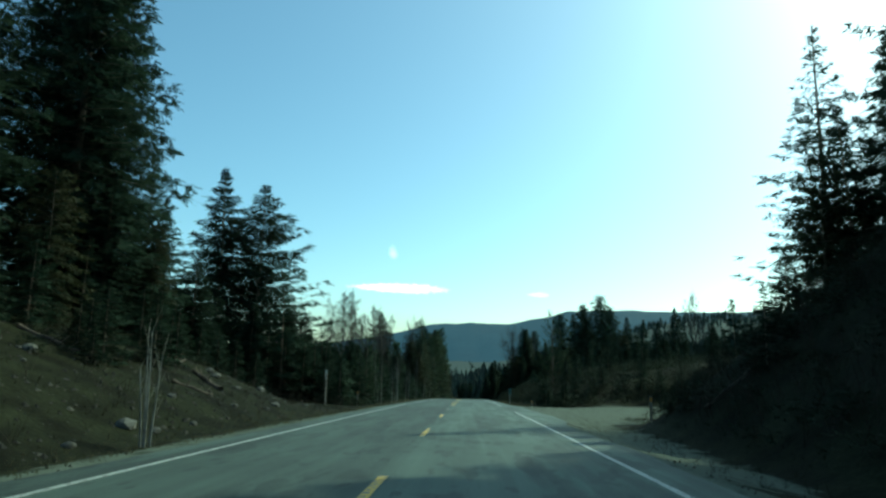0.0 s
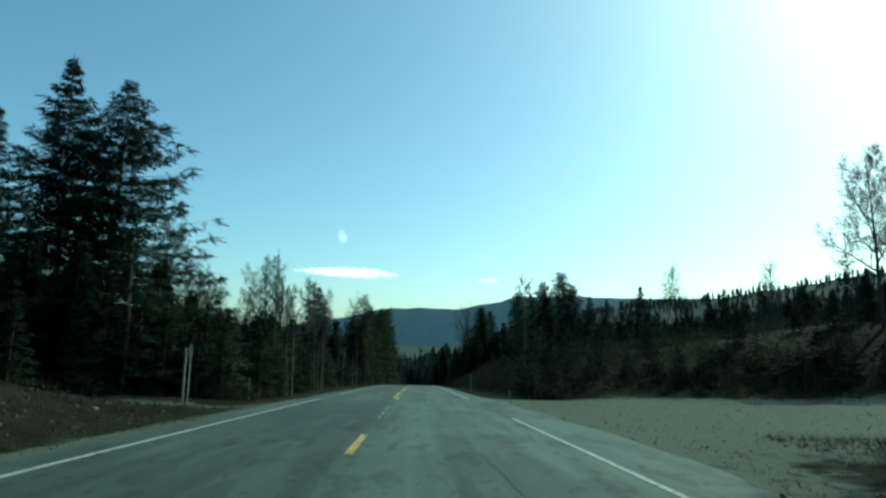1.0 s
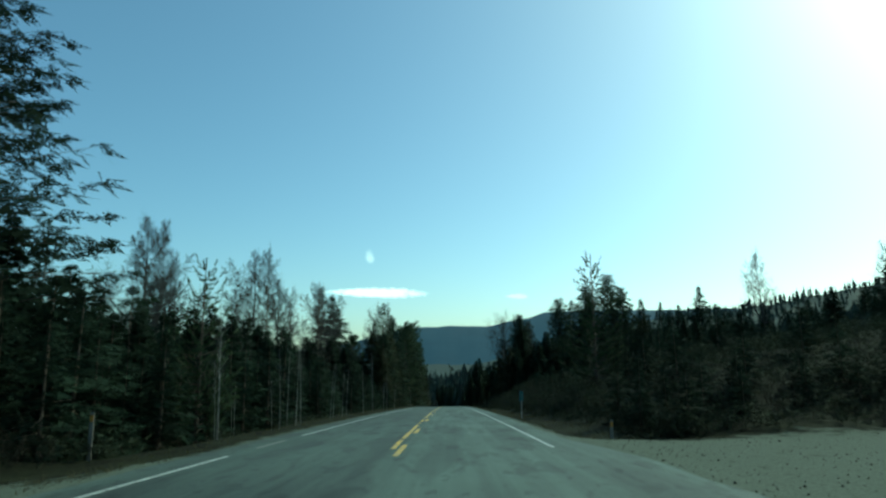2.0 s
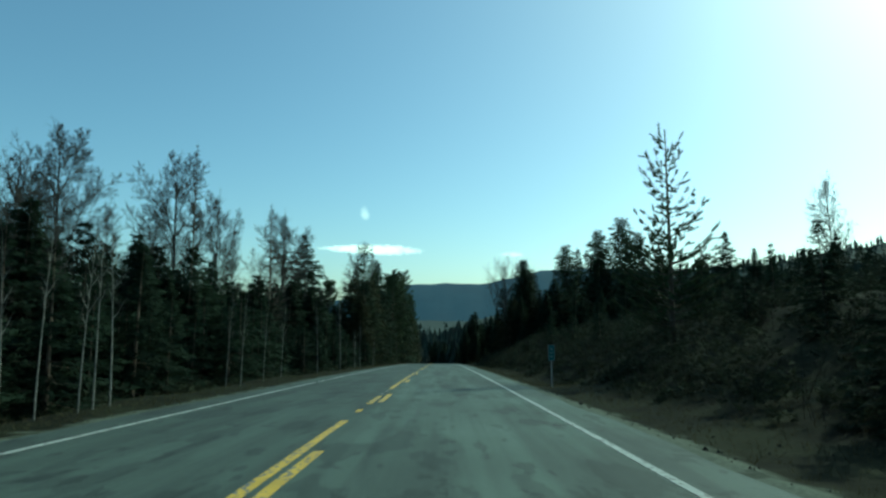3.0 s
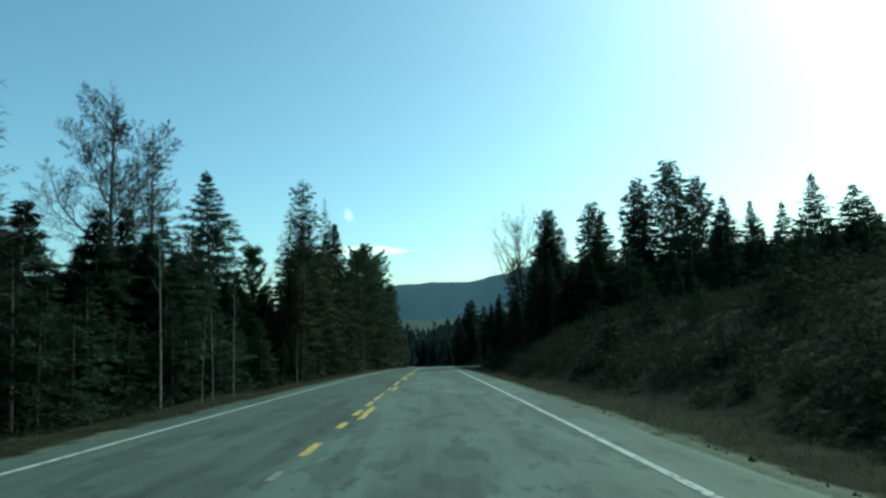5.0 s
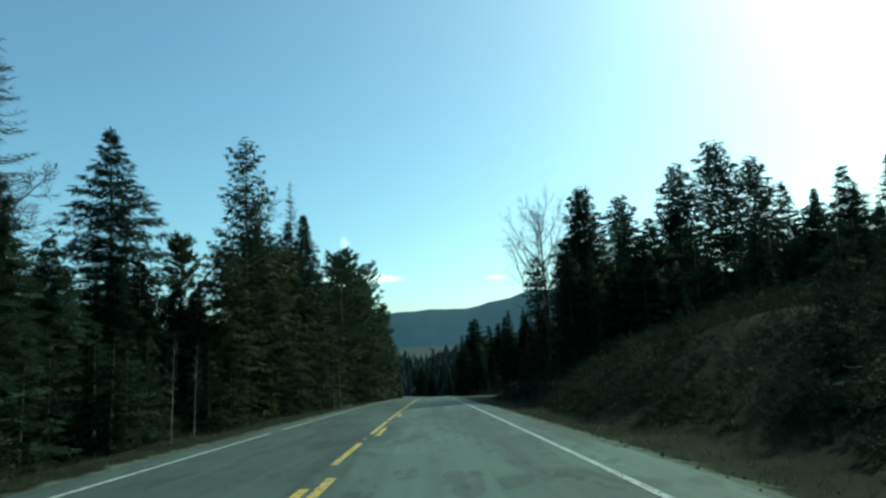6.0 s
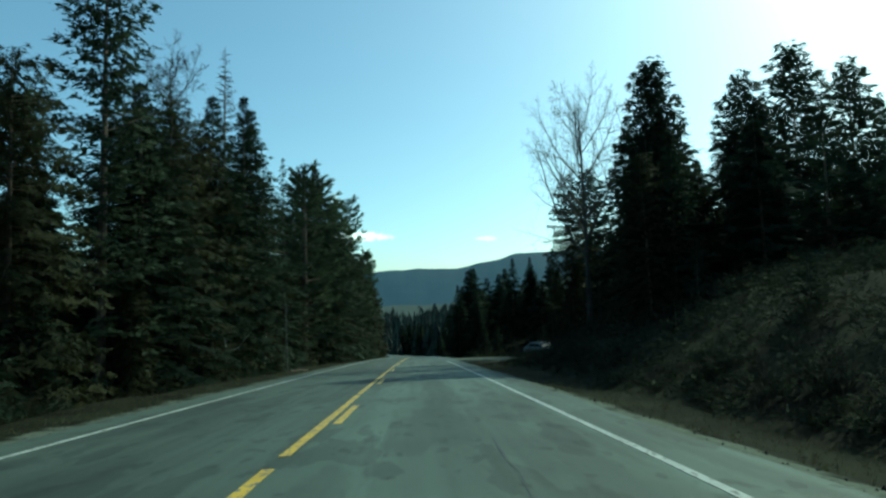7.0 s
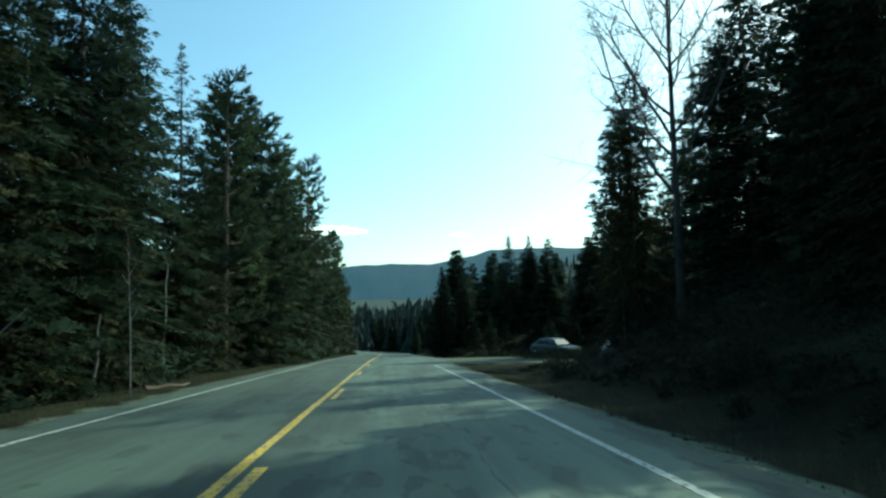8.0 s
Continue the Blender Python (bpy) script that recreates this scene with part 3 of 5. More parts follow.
def make_fir(name, h, width, seed, density=1.0, low=0.06, droop=0.35, mat_n=None, taper=0.9, gap=0.0, upturn=0.0, tuft=0.0, fine=0.36, fingers=3):
    """A fir, spruce or cedar: trunk with tapering limbs, whorls of boughs with side twigs."""
    rnd = random.Random(seed)
    at = lean_trunk(h, 0.5, rnd)
    trunk, crown = Shape(), Shape()
    r0 = 0.009 * h + 0.04
    zs = [h * i / 10 for i in range(11)]
    trunk.tube([at(z) for z in zs], [r0 * (1 - 0.96 * z / h) + 0.008 for z in zs], 7)
    z = h * low
    step = (0.5 if h > 10 else 0.36) / density
    while z < h * 0.985:
        u = z / h
        full = width * ((1 - u) ** taper) * min(1.0, 0.6 + (u - low) * 3.0)
        if taper > 0.7:
            full *= min(1.0, (1 - u) / 0.35) ** 0.45
        full *= 1 + 0.22 * noise.noise((z * 0.35, seed, 0.0))
        n = max(3, int(rnd.uniform(4.5, 7.5)))
        a0 = rnd.uniform(0, 6.28)
        for k in range(n):
            if rnd.random() < gap:
                continue
            L = full * rnd.uniform(0.6, 1.12) + 0.08
            a = a0 + 6.283 * k / n + rnd.uniform(-0.3, 0.3)
            out = Vector((math.cos(a), math.sin(a), 0))
            side = Vector((-out.y, out.x, 0))
            rise = rnd.uniform(-0.15, 0.22) + 0.75 * u ** 2 - droop * (1 - u) * 0.75
            base = at(max(0.1, min(h * 0.985, z + rnd.uniform(-0.75, 0.75) * step)))
            m = max(3, int(L / fine) + 1)
            pts = []
            for i in range(m + 1):
                w = i / m
                pts.append(base + out * L * w + Vector((0, 0, L * (rise * w - 0.25 * droop * w * w + upturn * w ** 3))))
            if L > 1.3 and k % 2 == 0:
                trunk.tube([pts[0], pts[m]], [0.012 + 0.007 * L, 0.005], 3)
            for i in range(1, m + 1):
                w = i / m
                p = pts[i]
                if tuft and rnd.random() < tuft:
                    continue
                reach = (0.12 + 0.42 * L * (1 - w) ** 0.8 * min(1.0, 2.5 * w)) * rnd.uniform(0.7, 1.2)
                reach = min(reach, 1.3)
                size = fine * rnd.uniform(1.1, 1.7) * (0.3 + 0.7 * min(1.0, L / 1.6))
                for sg in (-1, 1):
                    d = out * 0.6 + side * sg
                    k2 = max(1, int(reach / (fine * 1.15)))
                    for c in range(k2):
                        q = p + d.normalized() * (reach * c / k2) - Vector((0, 0, droop * 0.35 * reach * (c / k2) ** 2))
                        spray(crown, q, d, size, droop, rnd, fingers)
                if i == m:
                    spray(crown, p, out, size, droop * 0.4, rnd, fingers)
        z += step * rnd.uniform(0.75, 1.25) * (0.65 + 0.35 * (1 - u))
    for i in range(7):
        a = i * 0.9
        spray(crown, at(h * (0.92 + 0.011 * i)), Vector((math.cos(a) * 0.35, math.sin(a) * 0.35, 1)), 0.24, 0, rnd, 2)
    return [("trunk", trunk.mesh(name + "_trunk", BARK)), ("crown", crown.puffy(name + "_crown", mat_n or FIR))]


def make_pine(name, h, width, seed, low=0.25, dense=1.0, upturn=0.5, clump=1.0, tier=1.0, rough=0.12, length=0.24, point=0.8, bare=0.2, airy=0.0):
    """A pine: level or upswept limbs that end in bottle-brush tufts of needles."""
    rnd = random.Random(seed)
    at = lean_trunk(h, 0.4, rnd)
    trunk, crown = Shape(), Shape()
    r0 = 0.010 * h + 0.05
    zs = [h * i / 10 for i in range(11)]
    trunk.tube([at(z) for z in zs], [r0 * (1 - 0.95 * z / h) + 0.012 for z in zs], 7)

    def brush(p, d, L):
        """needles all round a twig from p along d"""
        d = d.normalized()
        a = d.cross(Vector((0.3, 0.2, 0.9)))
        a.normalize()
        b = d.cross(a)
        k = max(3, int(L / 0.13 * clump))
        for i in range(k):
            q = p + d * L * i / k
            w0 = rnd.uniform(0, 6.28)
            for j in range(3):
                w = w0 + j * 2.09
                o = (a * math.cos(w) + b * math.sin(w)) * 0.8 + d * 0.8
                o.normalize()
                t = d.cross(o).normalized() * 0.045
                e = length * rnd.uniform(0.8, 1.25)
                crown.tri(q - t, q + t, q + o * e)

    z = h * low
    while z < h * 0.97:
        u = (z / h - low) / (1 - low)
        full = width * (1 - u) ** point * min(1.0, (0.9 if airy else 0.5) + 2.2 * u) * (1 + rough * noise.noise((z * 0.5, seed, 3.0)))
        n = int(rnd.uniform(3.6, 6.4))
        a0 = rnd.uniform(0, 6.28)
        for k in range(n):
            if rnd.random() > dense - airy * u:
                continue
            a = a0 + 6.283 * k / n + rnd.uniform(-0.35, 0.35)
            out = Vector((math.cos(a), math.sin(a), 0))
            side = Vector((-out.y, out.x, 0))
            L = full * rnd.uniform(0.5, 1.15) + 0.2
            base = at(min(h * 0.97, z + rnd.uniform(-0.5, 0.5) * tier))
            lift = upturn * rnd.uniform(0.5, 1.5)
            m = max(3, int(L / 0.45))
            pts = []
            for i in range(m + 1):
                w = i / m
                pts.append(base + out * L * w + side * 0.08 * L * math.sin(3 * w + a) + Vector((0, 0, L * (0.05 * w + lift * w ** 2.2 * (0.5 + u)))))
            trunk.tube([pts[0], pts[m // 2], pts[m]], [0.012 + 0.010 * L, 0.012 + 0.005 * L, 0.01], 3)
            for i in range(1, m + 1):
                w = i / m
                d = pts[i] - pts[i - 1]
                if w > bare:
                    brush(pts[i], d, 0.42)
                    for sg in (-1, 1):
                        if rnd.random() < 0.85 - airy * u:
                            dd = out * 0.8 + side * sg * rnd.uniform(0.5, 1.1) + Vector((0, 0, rnd.uniform(0.1, 0.7)))
                            tl = rnd.uniform(0.4, 0.8) * (1.15 - 0.5 * w)
                            trunk.tube([pts[i], pts[i] + dd.normalized() * tl], [0.012, 0.007], 3)
                            brush(pts[i] + dd.normalized() * tl * 0.35, dd, tl * 0.9)
        z += tier * (0.44 if h > 8 else 0.36) * rnd.uniform(0.8, 1.25) * (1 + 0.8 * airy * u)
    brush(at(h * 0.93), Vector((0, 0, 1)), h * 0.07)
    return [("trunk", trunk.mesh(name + "_trunk", BARK)), ("crown", crown.puffy(name + "_crown", PINE, 0.5))]


def make_bare(name, h, seed, spread=0.5, first=0.3, bark=None, twig=None, limbs=9, depth=3, up=0.7, thick=0.0095):
    """A leafless broadleaf tree: ascending limbs that fork evenly down to fine twigs."""
    rnd = random.Random(seed)
    trunk, twigs = Shape(), Shape()
    at = lean_trunk(h, 1.0, rnd)

    def twiglet(p, d, L, w):
        """a thin flat twig that bends a little upward"""
        a = d.cross(Vector((rnd.uniform(-1, 1), rnd.uniform(-1, 1), 0.3)))
        a.normalize()
        mid = p + d * L * 0.55
        end = mid + (d + Vector((rnd.uniform(-0.2, 0.2), rnd.uniform(-0.2, 0.2), 0.25))).normalized() * L * 0.45
        twigs.quad(p - a * w, p + a * w, mid + a * w * 0.6, mid - a * w * 0.6)
        twigs.tri(mid - a * w * 0.6, mid + a * w * 0.6, end)
        return mid, end

    def grow(p, d, L, r, level):
        d = d.normalized()
        if level == 0:
            L *= 1.15
            mid, end = twiglet(p, d, L, 0.011)
            a0 = rnd.uniform(0, 6.28)
            for k in range(3):
                b = p.lerp(mid, 0.25 + 0.33 * k)
                side = d.cross(Vector((math.cos(a0 + 2.4 * k), math.sin(a0 + 2.4 * k), 0.4)))
                twiglet(b, (d * 0.7 + side.normalized() * 0.85).normalized(), L * rnd.uniform(0.4, 0.65), 0.008)
            return
        pts, q, dd, k = [p], p, d, 5
        for i in range(k):
            dd = (dd + Vector((rnd.uniform(-1, 1), rnd.uniform(-1, 1), rnd.uniform(-0.8, 1.0))) * 0.15 + Vector((0, 0, 0.09 if level > 1 else 0.02))).normalized()
            q = q + dd * L / k
            pts.append(q)
        if level > 1:
            trunk.tube(pts, [max(0.010, r * (1 - 0.7 * i / k)) for i in range(k + 1)], 5)
        else:
            trunk.tube([pts[0], pts[2], pts[5]], [max(0.010, r), max(0.008, r * 0.7), 0.006], 3)
        n = 7
        a0 = rnd.uniform(0, 6.28)
        for i in range(n):
            w = min(0.97, 0.12 + 0.85 * (i + rnd.random()) / n)
            j = min(k - 1, int(w * k))
            b = pts[j].lerp(pts[j + 1], w * k - j)
            along = (pts[j + 1] - pts[j]).normalized()
            side = along.cross(Vector((math.cos(a0 + 2.4 * i), math.sin(a0 + 2.4 * i), 0.5)))
            nd = along * 0.7 + side.normalized() * rnd.uniform(0.6, 1.0) + Vector((0, 0, 0.08))
            grow(b, nd, L * (1.2 - 0.65 * w) * rnd.uniform(0.4, 0.62), max(0.009, r * 0.45), level - 1)
        grow(pts[k], dd, L * 0.3, max(0.008, r * 0.3), level - 1)

    zs = [h * 0.9 * i / 8 for i in range(9)]
    r0 = thick * h
    trunk.tube([at(z) for z in zs], [r0 * (1 - 0.93 * z / h) for z in zs], 7)
    for i in range(limbs):
        u = first + (0.88 - first) * ((i + rnd.uniform(0, 0.8)) / limbs) ** 0.9
        a = i * 2.4 + rnd.uniform(-0.5, 0.5)
        d = Vector((math.cos(a), math.sin(a), up * rnd.uniform(0.7, 1.3) + 0.6 * u))
        grow(at(u * h), d, h * spread * (1.2 - u) * rnd.uniform(0.55, 1.0), r0 * (1 - u) * 0.6 + 0.012, depth - 1)
    grow(at(h * 0.88), Vector((0, 0, 1)), h * 0.12, r0 * 0.15, 1)
    return [("trunk", trunk.mesh(name + "_trunk", bark or GREY_BARK)), ("crown", twigs.mesh(name + "_twigs", twig or bark or GREY_BARK))]


def make_larch(name, h, width, seed):
    """A leafless larch: straight stem, many thin level branches with short twigs."""
    rnd = random.Random(seed)
    at = lean_trunk(h, 0.2, rnd)
    trunk, twigs = Shape(), Shape()
    zs = [h * i / 8 for i in range(9)]
    trunk.tube([at(z) for z in zs], [(0.009 * h + 0.03) * (1 - 0.96 * z / h) + 0.006 for z in zs], 6)
    z = h * 0.14
    while z < h * 0.985:
        u = z / h
        L0 = width * (1 - u) ** 0.8 + 0.1
        for k in range(int(rnd.uniform(4, 7.2))):
            a = rnd.uniform(0, 6.28)
            out = Vector((math.cos(a), math.sin(a), 0))
            side = Vector((-out.y, out.x, 0))
            L = L0 * rnd.uniform(0.5, 1.1)
            b = at(z + rnd.uniform(-0.1, 0.1))
            pts = [b, b + out * L * 0.5 - Vector((0, 0, 0.03 * L)), b + out * L + Vector((0, 0, 0.25 * L))]
            twigs.tube(pts, [0.016 + 0.006 * L, 0.014, 0.006], 3)
            m = int(L / 0.22)
            for i in range(m):
                w = (i + 1) / (m + 1)
                p = pts[0].lerp(pts[2], w)
                for sg in (-1, 1):
                    e = p + (side * sg * rnd.uniform(0.5, 1) + out * 0.5 + Vector((0, 0, rnd.uniform(-0.6, 0.3)))) * 0.38 * rnd.uniform(0.6, 1.2)
                    t = Vector((0, 0, 0.015))
                    twigs.tri(p - t, p + t, e)
        z += 0.25 * rnd.uniform(0.7, 1.3)
    return [("trunk", trunk.mesh(name + "_trunk", BARK)), ("crown", twigs.mesh(name + "_branches", LARCH))]


KINDS = {}


def kind(key, nominal, name, label, category, group, maker):
    KINDS[key] = [nominal, name, label, category, group, maker, None]


def plant(key, x, y, h, turn=0.0, wide=1.0, label="", dz=0.0):
    """Sets a tree of the kind at x, y, scaled to the height h over its own ground."""
    k = KINDS[key]
    s = h / k[0]
    m = Matrix.Translation((x, y, ground_z(x, y) - 0.05 + dz)) @ Matrix.Rotation(turn, 4, "Z") @ Matrix.Diagonal((s * wide, s * wide, s, 1))
    if k[6] is None:
        ob = new(k[1])
        for n, me in k[5]():
            part_of(n, me, ob)
        ob.matrix_basis = m
        tagged(ob, k[2], k[3], k[4])
        k[6] = ob
    else:
        ob = copy_thing(k[6], m)
        ob.matrix_basis = m
    if label:
        ob["label"] = label
    return ob


kind("fir_a", 20, "fir_tree", "tall dark green fir with drooping branches", "tree", "roadside firs", lambda: make_fir("fir_a", 20, 5.6, 1, 1.45, 0.03, 0.45, taper=0.85, fine=0.56, fingers=2))
kind("fir_b", 19, "fir_tree", "tall dark green fir with ragged layered branches", "tree", "roadside firs", lambda: make_fir("fir_b", 19, 7.6, 2, 1.4, 0.03, 0.32, gap=0.06, upturn=0.15, taper=0.8, fine=0.56, fingers=2))
kind("fir_slim", 16, "spruce_tree", "slim dark green spruce among the forest", "tree", "roadside firs", lambda: make_fir("fir_slim", 16, 3.6, 3, 1.75, 0.04, 0.5, taper=0.85, fine=0.44, fingers=2))
kind("fir_thin", 19, "fir_tree", "tall thin-crowned fir with gaps between branches", "tree", "roadside firs", lambda: make_fir("fir_thin", 19, 4.4, 4, 1.05, 0.08, 0.2, gap=0.2, upturn=0.1, tuft=0.15, fine=0.44, fingers=2))
kind("fir_far", 14, "fir_tree", "dark green fir standing back in the forest", "tree", "forest firs", lambda: make_fir("fir_far", 14, 3.3, 21, 0.9, 0.04, 0.45, taper=0.85, fine=0.95, fingers=2))
kind("fir_far_b", 13, "spruce_tree", "narrow dark green spruce standing back in the forest", "tree", "forest spruces", lambda: make_fir("fir_far_b", 13, 3.0, 22, 0.85, 0.04, 0.3, taper=0.75, fine=0.9, fingers=2, gap=0.1))
kind("young", 7, "young_fir", "young dark green fir at the forest edge", "tree", "young firs", lambda: make_fir("young", 7, 2.4, 5, 0.75, 0.03, 0.25, fine=0.48, fingers=2))
kind("young_b", 7, "young_spruce", "young dark green spruce at the forest edge", "tree", "young spruces", lambda: make_fir("young_b", 7, 2.1, 6, 0.8, 0.03, 0.35, gap=0.1, fine=0.48, fingers=2))
kind("cedar", 14, "cedar_tree", "bushy brown-green cedar with hanging sprays", "tree", "roadside cedars", lambda: make_fir("cedar", 14, 4.0, 7, 1.5, 0.03, 0.7, CEDAR, 0.62, fine=0.41, fingers=2))
kind("cedar_b", 12, "cedar_tree", "bushy olive green cedar with hanging sprays", "tree", "roadside cedars", lambda: make_fir("cedar_b", 12, 4.2, 8, 1.3, 0.02, 0.6, CEDAR, 0.5, gap=0.1, fine=0.41, fingers=2))
kind("pine", 12, "pine_tree", "pine with upswept limbs and tufted needles", "tree", "roadside pines", lambda: make_pine("pine", 12, 3.0, 9, 0.22, 0.9, 0.35))
kind("pine_young", 8, "pine_tree", "young pine with open tufted branches", "tree", "roadside pines", lambda: make_pine("pine_young", 8, 1.7, 10, 0.2, 0.85, 0.55))
kind("ponderosa", 20, "pine_tree", "tall pine with dense rounded clumps of needles", "tree", "hillside pines", lambda: make_fir("ponderosa", 20, 3.7, 11, 1.6, 0.1, 0.3, NEEDLES, 0.62, gap=0.14, upturn=0.5, fine=0.55))
kind("pine_tall", 19, "pine_tree", "tall pine with upswept ragged boughs along a straight trunk", "tree", "roadside pines", lambda: make_fir("pine_tall", 19, 2.9, 44, 1.1, 0.05, 0.3, NEEDLES, 0.55, gap=0.16, upturn=0.35, fine=0.4))
kind("pine_dense", 16, "pine_tree", "dense dark pine with rounded clumps of needles", "tree", "hillside pines", lambda: make_fir("pine_dense", 16, 3.5, 47, 2.3, 0.04, 0.3, NEEDLES, 0.62, gap=0.08, upturn=0.35, fine=0.5))
kind("pine_open", 11, "pine_tree", "pine with upswept open limbs and tufted needles", "tree", "roadside pines", lambda: make_pine("pine_open", 11, 3.1, 33, 0.10, 1.0, 0.55, 1.6, 0.6, 0.1, 0.16, 0.75, 0.25, 0.75))
kind("bare_a", 17, "bare_tree", "leafless broadleaf tree with spreading grey limbs", "tree", "bare trees", lambda: make_bare("bare_a", 17, 12, 0.44, 0.22, None, None, 14, 4, 0.6, 0.011))
kind("bare_wide", 17, "bare_tree", "leafless broadleaf tree with long arching limbs", "tree", "bare trees", lambda: make_bare("bare_wide", 17, 53, 0.6, 0.28, None, None, 17, 3, 0.6, 0.013))
kind("bare_b", 12, "bare_tree", "leafless slender broadleaf tree with fine twigs", "tree", "bare trees", lambda: make_bare("bare_b", 12, 13, 0.36, 0.22, None, None, 18, 3, 0.9))
kind("birch", 9, "birch_tree", "thin white-stemmed leafless birch", "tree", "birches", lambda: make_bare("birch", 9, 14, 0.2, 0.4, BIRCH, GREY_BARK, 10, 2, 1.3, 0.0055))
kind("birch_b", 8, "birch_tree", "thin leaning white-stemmed leafless birch", "tree", "birches", lambda: make_bare("birch_b", 8, 15, 0.22, 0.5, BIRCH, GREY_BARK, 9, 2, 1.1, 0.0055))
kind("larch", 15, "larch_tree", "leafless larch with thin level branches", "tree", "larches", lambda: make_larch("larch", 15, 2.7, 16))


# ---------- single trees that stand out ----------
def top(key, x, y, above, turn=0.0, wide=1.0, label=""):
    """A tree whose tip reaches the given height over the road beside it."""
    plant(key, x, y, max(2.0, above + road_z(y) - ground_z(x, y)), turn, wide, label)


# cutting on the left at the start
top("fir_a", -17.2, 27.0, 27.0, 0.3, 0.95)
top("fir_a", -18.3, 31.0, 25.0, 3.6, 0.7)
top("fir_slim", -15.0, 26.5, 10.5, 1.6, 1.5)
top("cedar", -13.6, 28.0, 8.5, 0.6, 0.9)
top("cedar_b", -14.5, 22.0, 9.0, 2.6, 0.9)
top("fir_slim", -13.8, 33.0, 8.0, 2.2, 1.6)
top("fir_b", -21.5, 31.0, 26.0, 1.3, 0.75)
top("fir_a", -19.5, 22.0, 24.0, 2.3, 0.9)
top("fir_a", -19.4, 37.5, 14.6, 4.0, 0.65)
top("fir_b", -17.6, 53.9, 19.4, 0.9, 1.1)
top("fir_a", -21.9, 56.3, 21.6, 2.0, 1.1)
top("fir_slim", -30.4, 62.0, 20.5, 1.0)
# forest on the left
top("pine_open", -7.9, 55.6, 6.4, 0.4, 0.75)
top("bare_a", -17.6, 93.0, 15.6, 0.6)
top("larch", -16.6, 93.8, 16.8, 0.2, 0.6)
top("bare_a", -36.8, 110.1, 24.4, 2.6)
top("bare_a", -17.4, 100.4, 14.5, 4.2, 0.85)
top("larch", -16.3, 101.5, 12.6, 2.0, 0.5)
for hx, hy in ((-13.6, 93.5), (-15.2, 96.2), (-14.2, 99.0), (-16.8, 92.0), (-17.6, 97.5), (-12.6, 96.8), (-19.5, 100.0)):
    top("fir_far_b", hx, hy, 6.6 + 0.4 * math.sin(hy), hy)
top("bare_b", -25.0, 88.0, 12.5, 1.0)
top("bare_b", -21.0, 82.0, 11.5, 2.4)
top("larch", -13.0, 101.2, 14.0, 0.0)
top("larch", -18.2, 126.0, 18.8, 1.0, 1.15)
top("bare_a", -15.6, 115.0, 16.2, 4.0, 1.1)
top("fir_a", -17.6, 136.3, 18.6, 0.5, 1.2)
top("pine_tall", -9.4, 136.0, 17.0, 1.5, 1.0)
top("fir_slim", -9.3, 138.9, 12.0, 0.2, 1.3)
top("cedar", -9.7, 142.0, 12.5, 2.2, 1.0)
top("fir_slim", -9.5, 147.0, 14.8, 3.2, 1.2)
top("fir_slim", -8.9, 152.0, 16.8, 1.3, 1.0)
top("cedar", -9.3, 131.0, 9.4, 0.5, 1.0)
top("bare_b", -12.0, 149.0, 19.0, 1.9)
top("larch", -10.2, 152.0, 20.0, 1.9, 0.8)
top("fir_thin", -11.0, 160.0, 19.0, 0.9, 0.8)
top("fir_slim", -7.6, 186.0, 18.0, 0.9, 1.0)
top("fir_slim", -11.5, 112.5, 8.6, 0.4, 1.5)
top("fir_slim", -12.0, 84.5, 5.6, 0.4, 1.8)
top("pine_young", -15.0, 140.0, 12.0, 2.0, 0.7)
top("cedar", -9.9, 146.0, 12.5, 0.8)
top("cedar", -12.2, 144.0, 13.0, 2.8, 1.1)
top("fir_slim", -12.6, 150.5, 15.4, 1.1, 1.3)
top("cedar_b", -11.2, 155.0, 14.0, 0.3, 1.1)
top("fir_a", -13.6, 131.5, 8.8, 0.7, 1.2)
top("cedar_b", -8.9, 150.5, 7.8, 1.9)
top("fir_slim", -10.1, 157.7, 18.2, 2.2)
top("fir_thin", -8.2, 159.9, 15.3, 0.3, 0.9)
top("pine", -7.8, 166.0, 16.6, 0.6, 0.9)
top("fir_slim", -8.1, 174.5, 19.0, 0.9, 1.2)
top("pine", -8.8, 179.5, 19.5, 2.1, 0.9)
top("pine", -8.6, 169.5, 17.2, 4.1, 0.9)
top("pine", -8.2, 184.0, 18.5, 2.6, 0.8)
top("fir_a", -8.7, 192.0, 19.0, 1.6, 0.9)
top("pine", -7.9, 201.7, 22.5, 0.2, 0.8)
top("fir_a", -8.8, 214.0, 21.5, 0.7, 0.8)
top("pine", -8.2, 228.0, 19.5, 1.7, 0.8)
top("pine", -8.4, 239.0, 21.5, 3.7, 0.7)
# cutting and hill on the right at the start
top("fir_thin", 19.0, 31.1, 20.2, 0.4, 1.03)
top("fir_a", 23.5, 31.5, 20.5, 1.4, 0.9)
top("fir_a", 23.0, 23.0, 26.0, 2.4, 0.55)
top("fir_slim", 17.8, 27.0, 14.0, 0.1, 1.1)
# this fir and the cedar are added to throw shade on the road
top("fir_a", 22.0, 28.2, 19.0, 0.8, 0.9)
top("cedar", 15.6, 25.6, 11.0, 0.8, 0.9)
# next three firs stand out of view, raised to shade road and bank
top("fir_a", 25.5, 27.0, 30.0, 2.8, 0.7)
top("fir_b", 17.5, 18.0, 26.0, 0.7, 0.6)
top("fir_a", 17.5, 9.0, 28.0, 3.3, 0.8)
top("fir_b", 14.5, 1.0, 20.0, 5.0, 0.9)
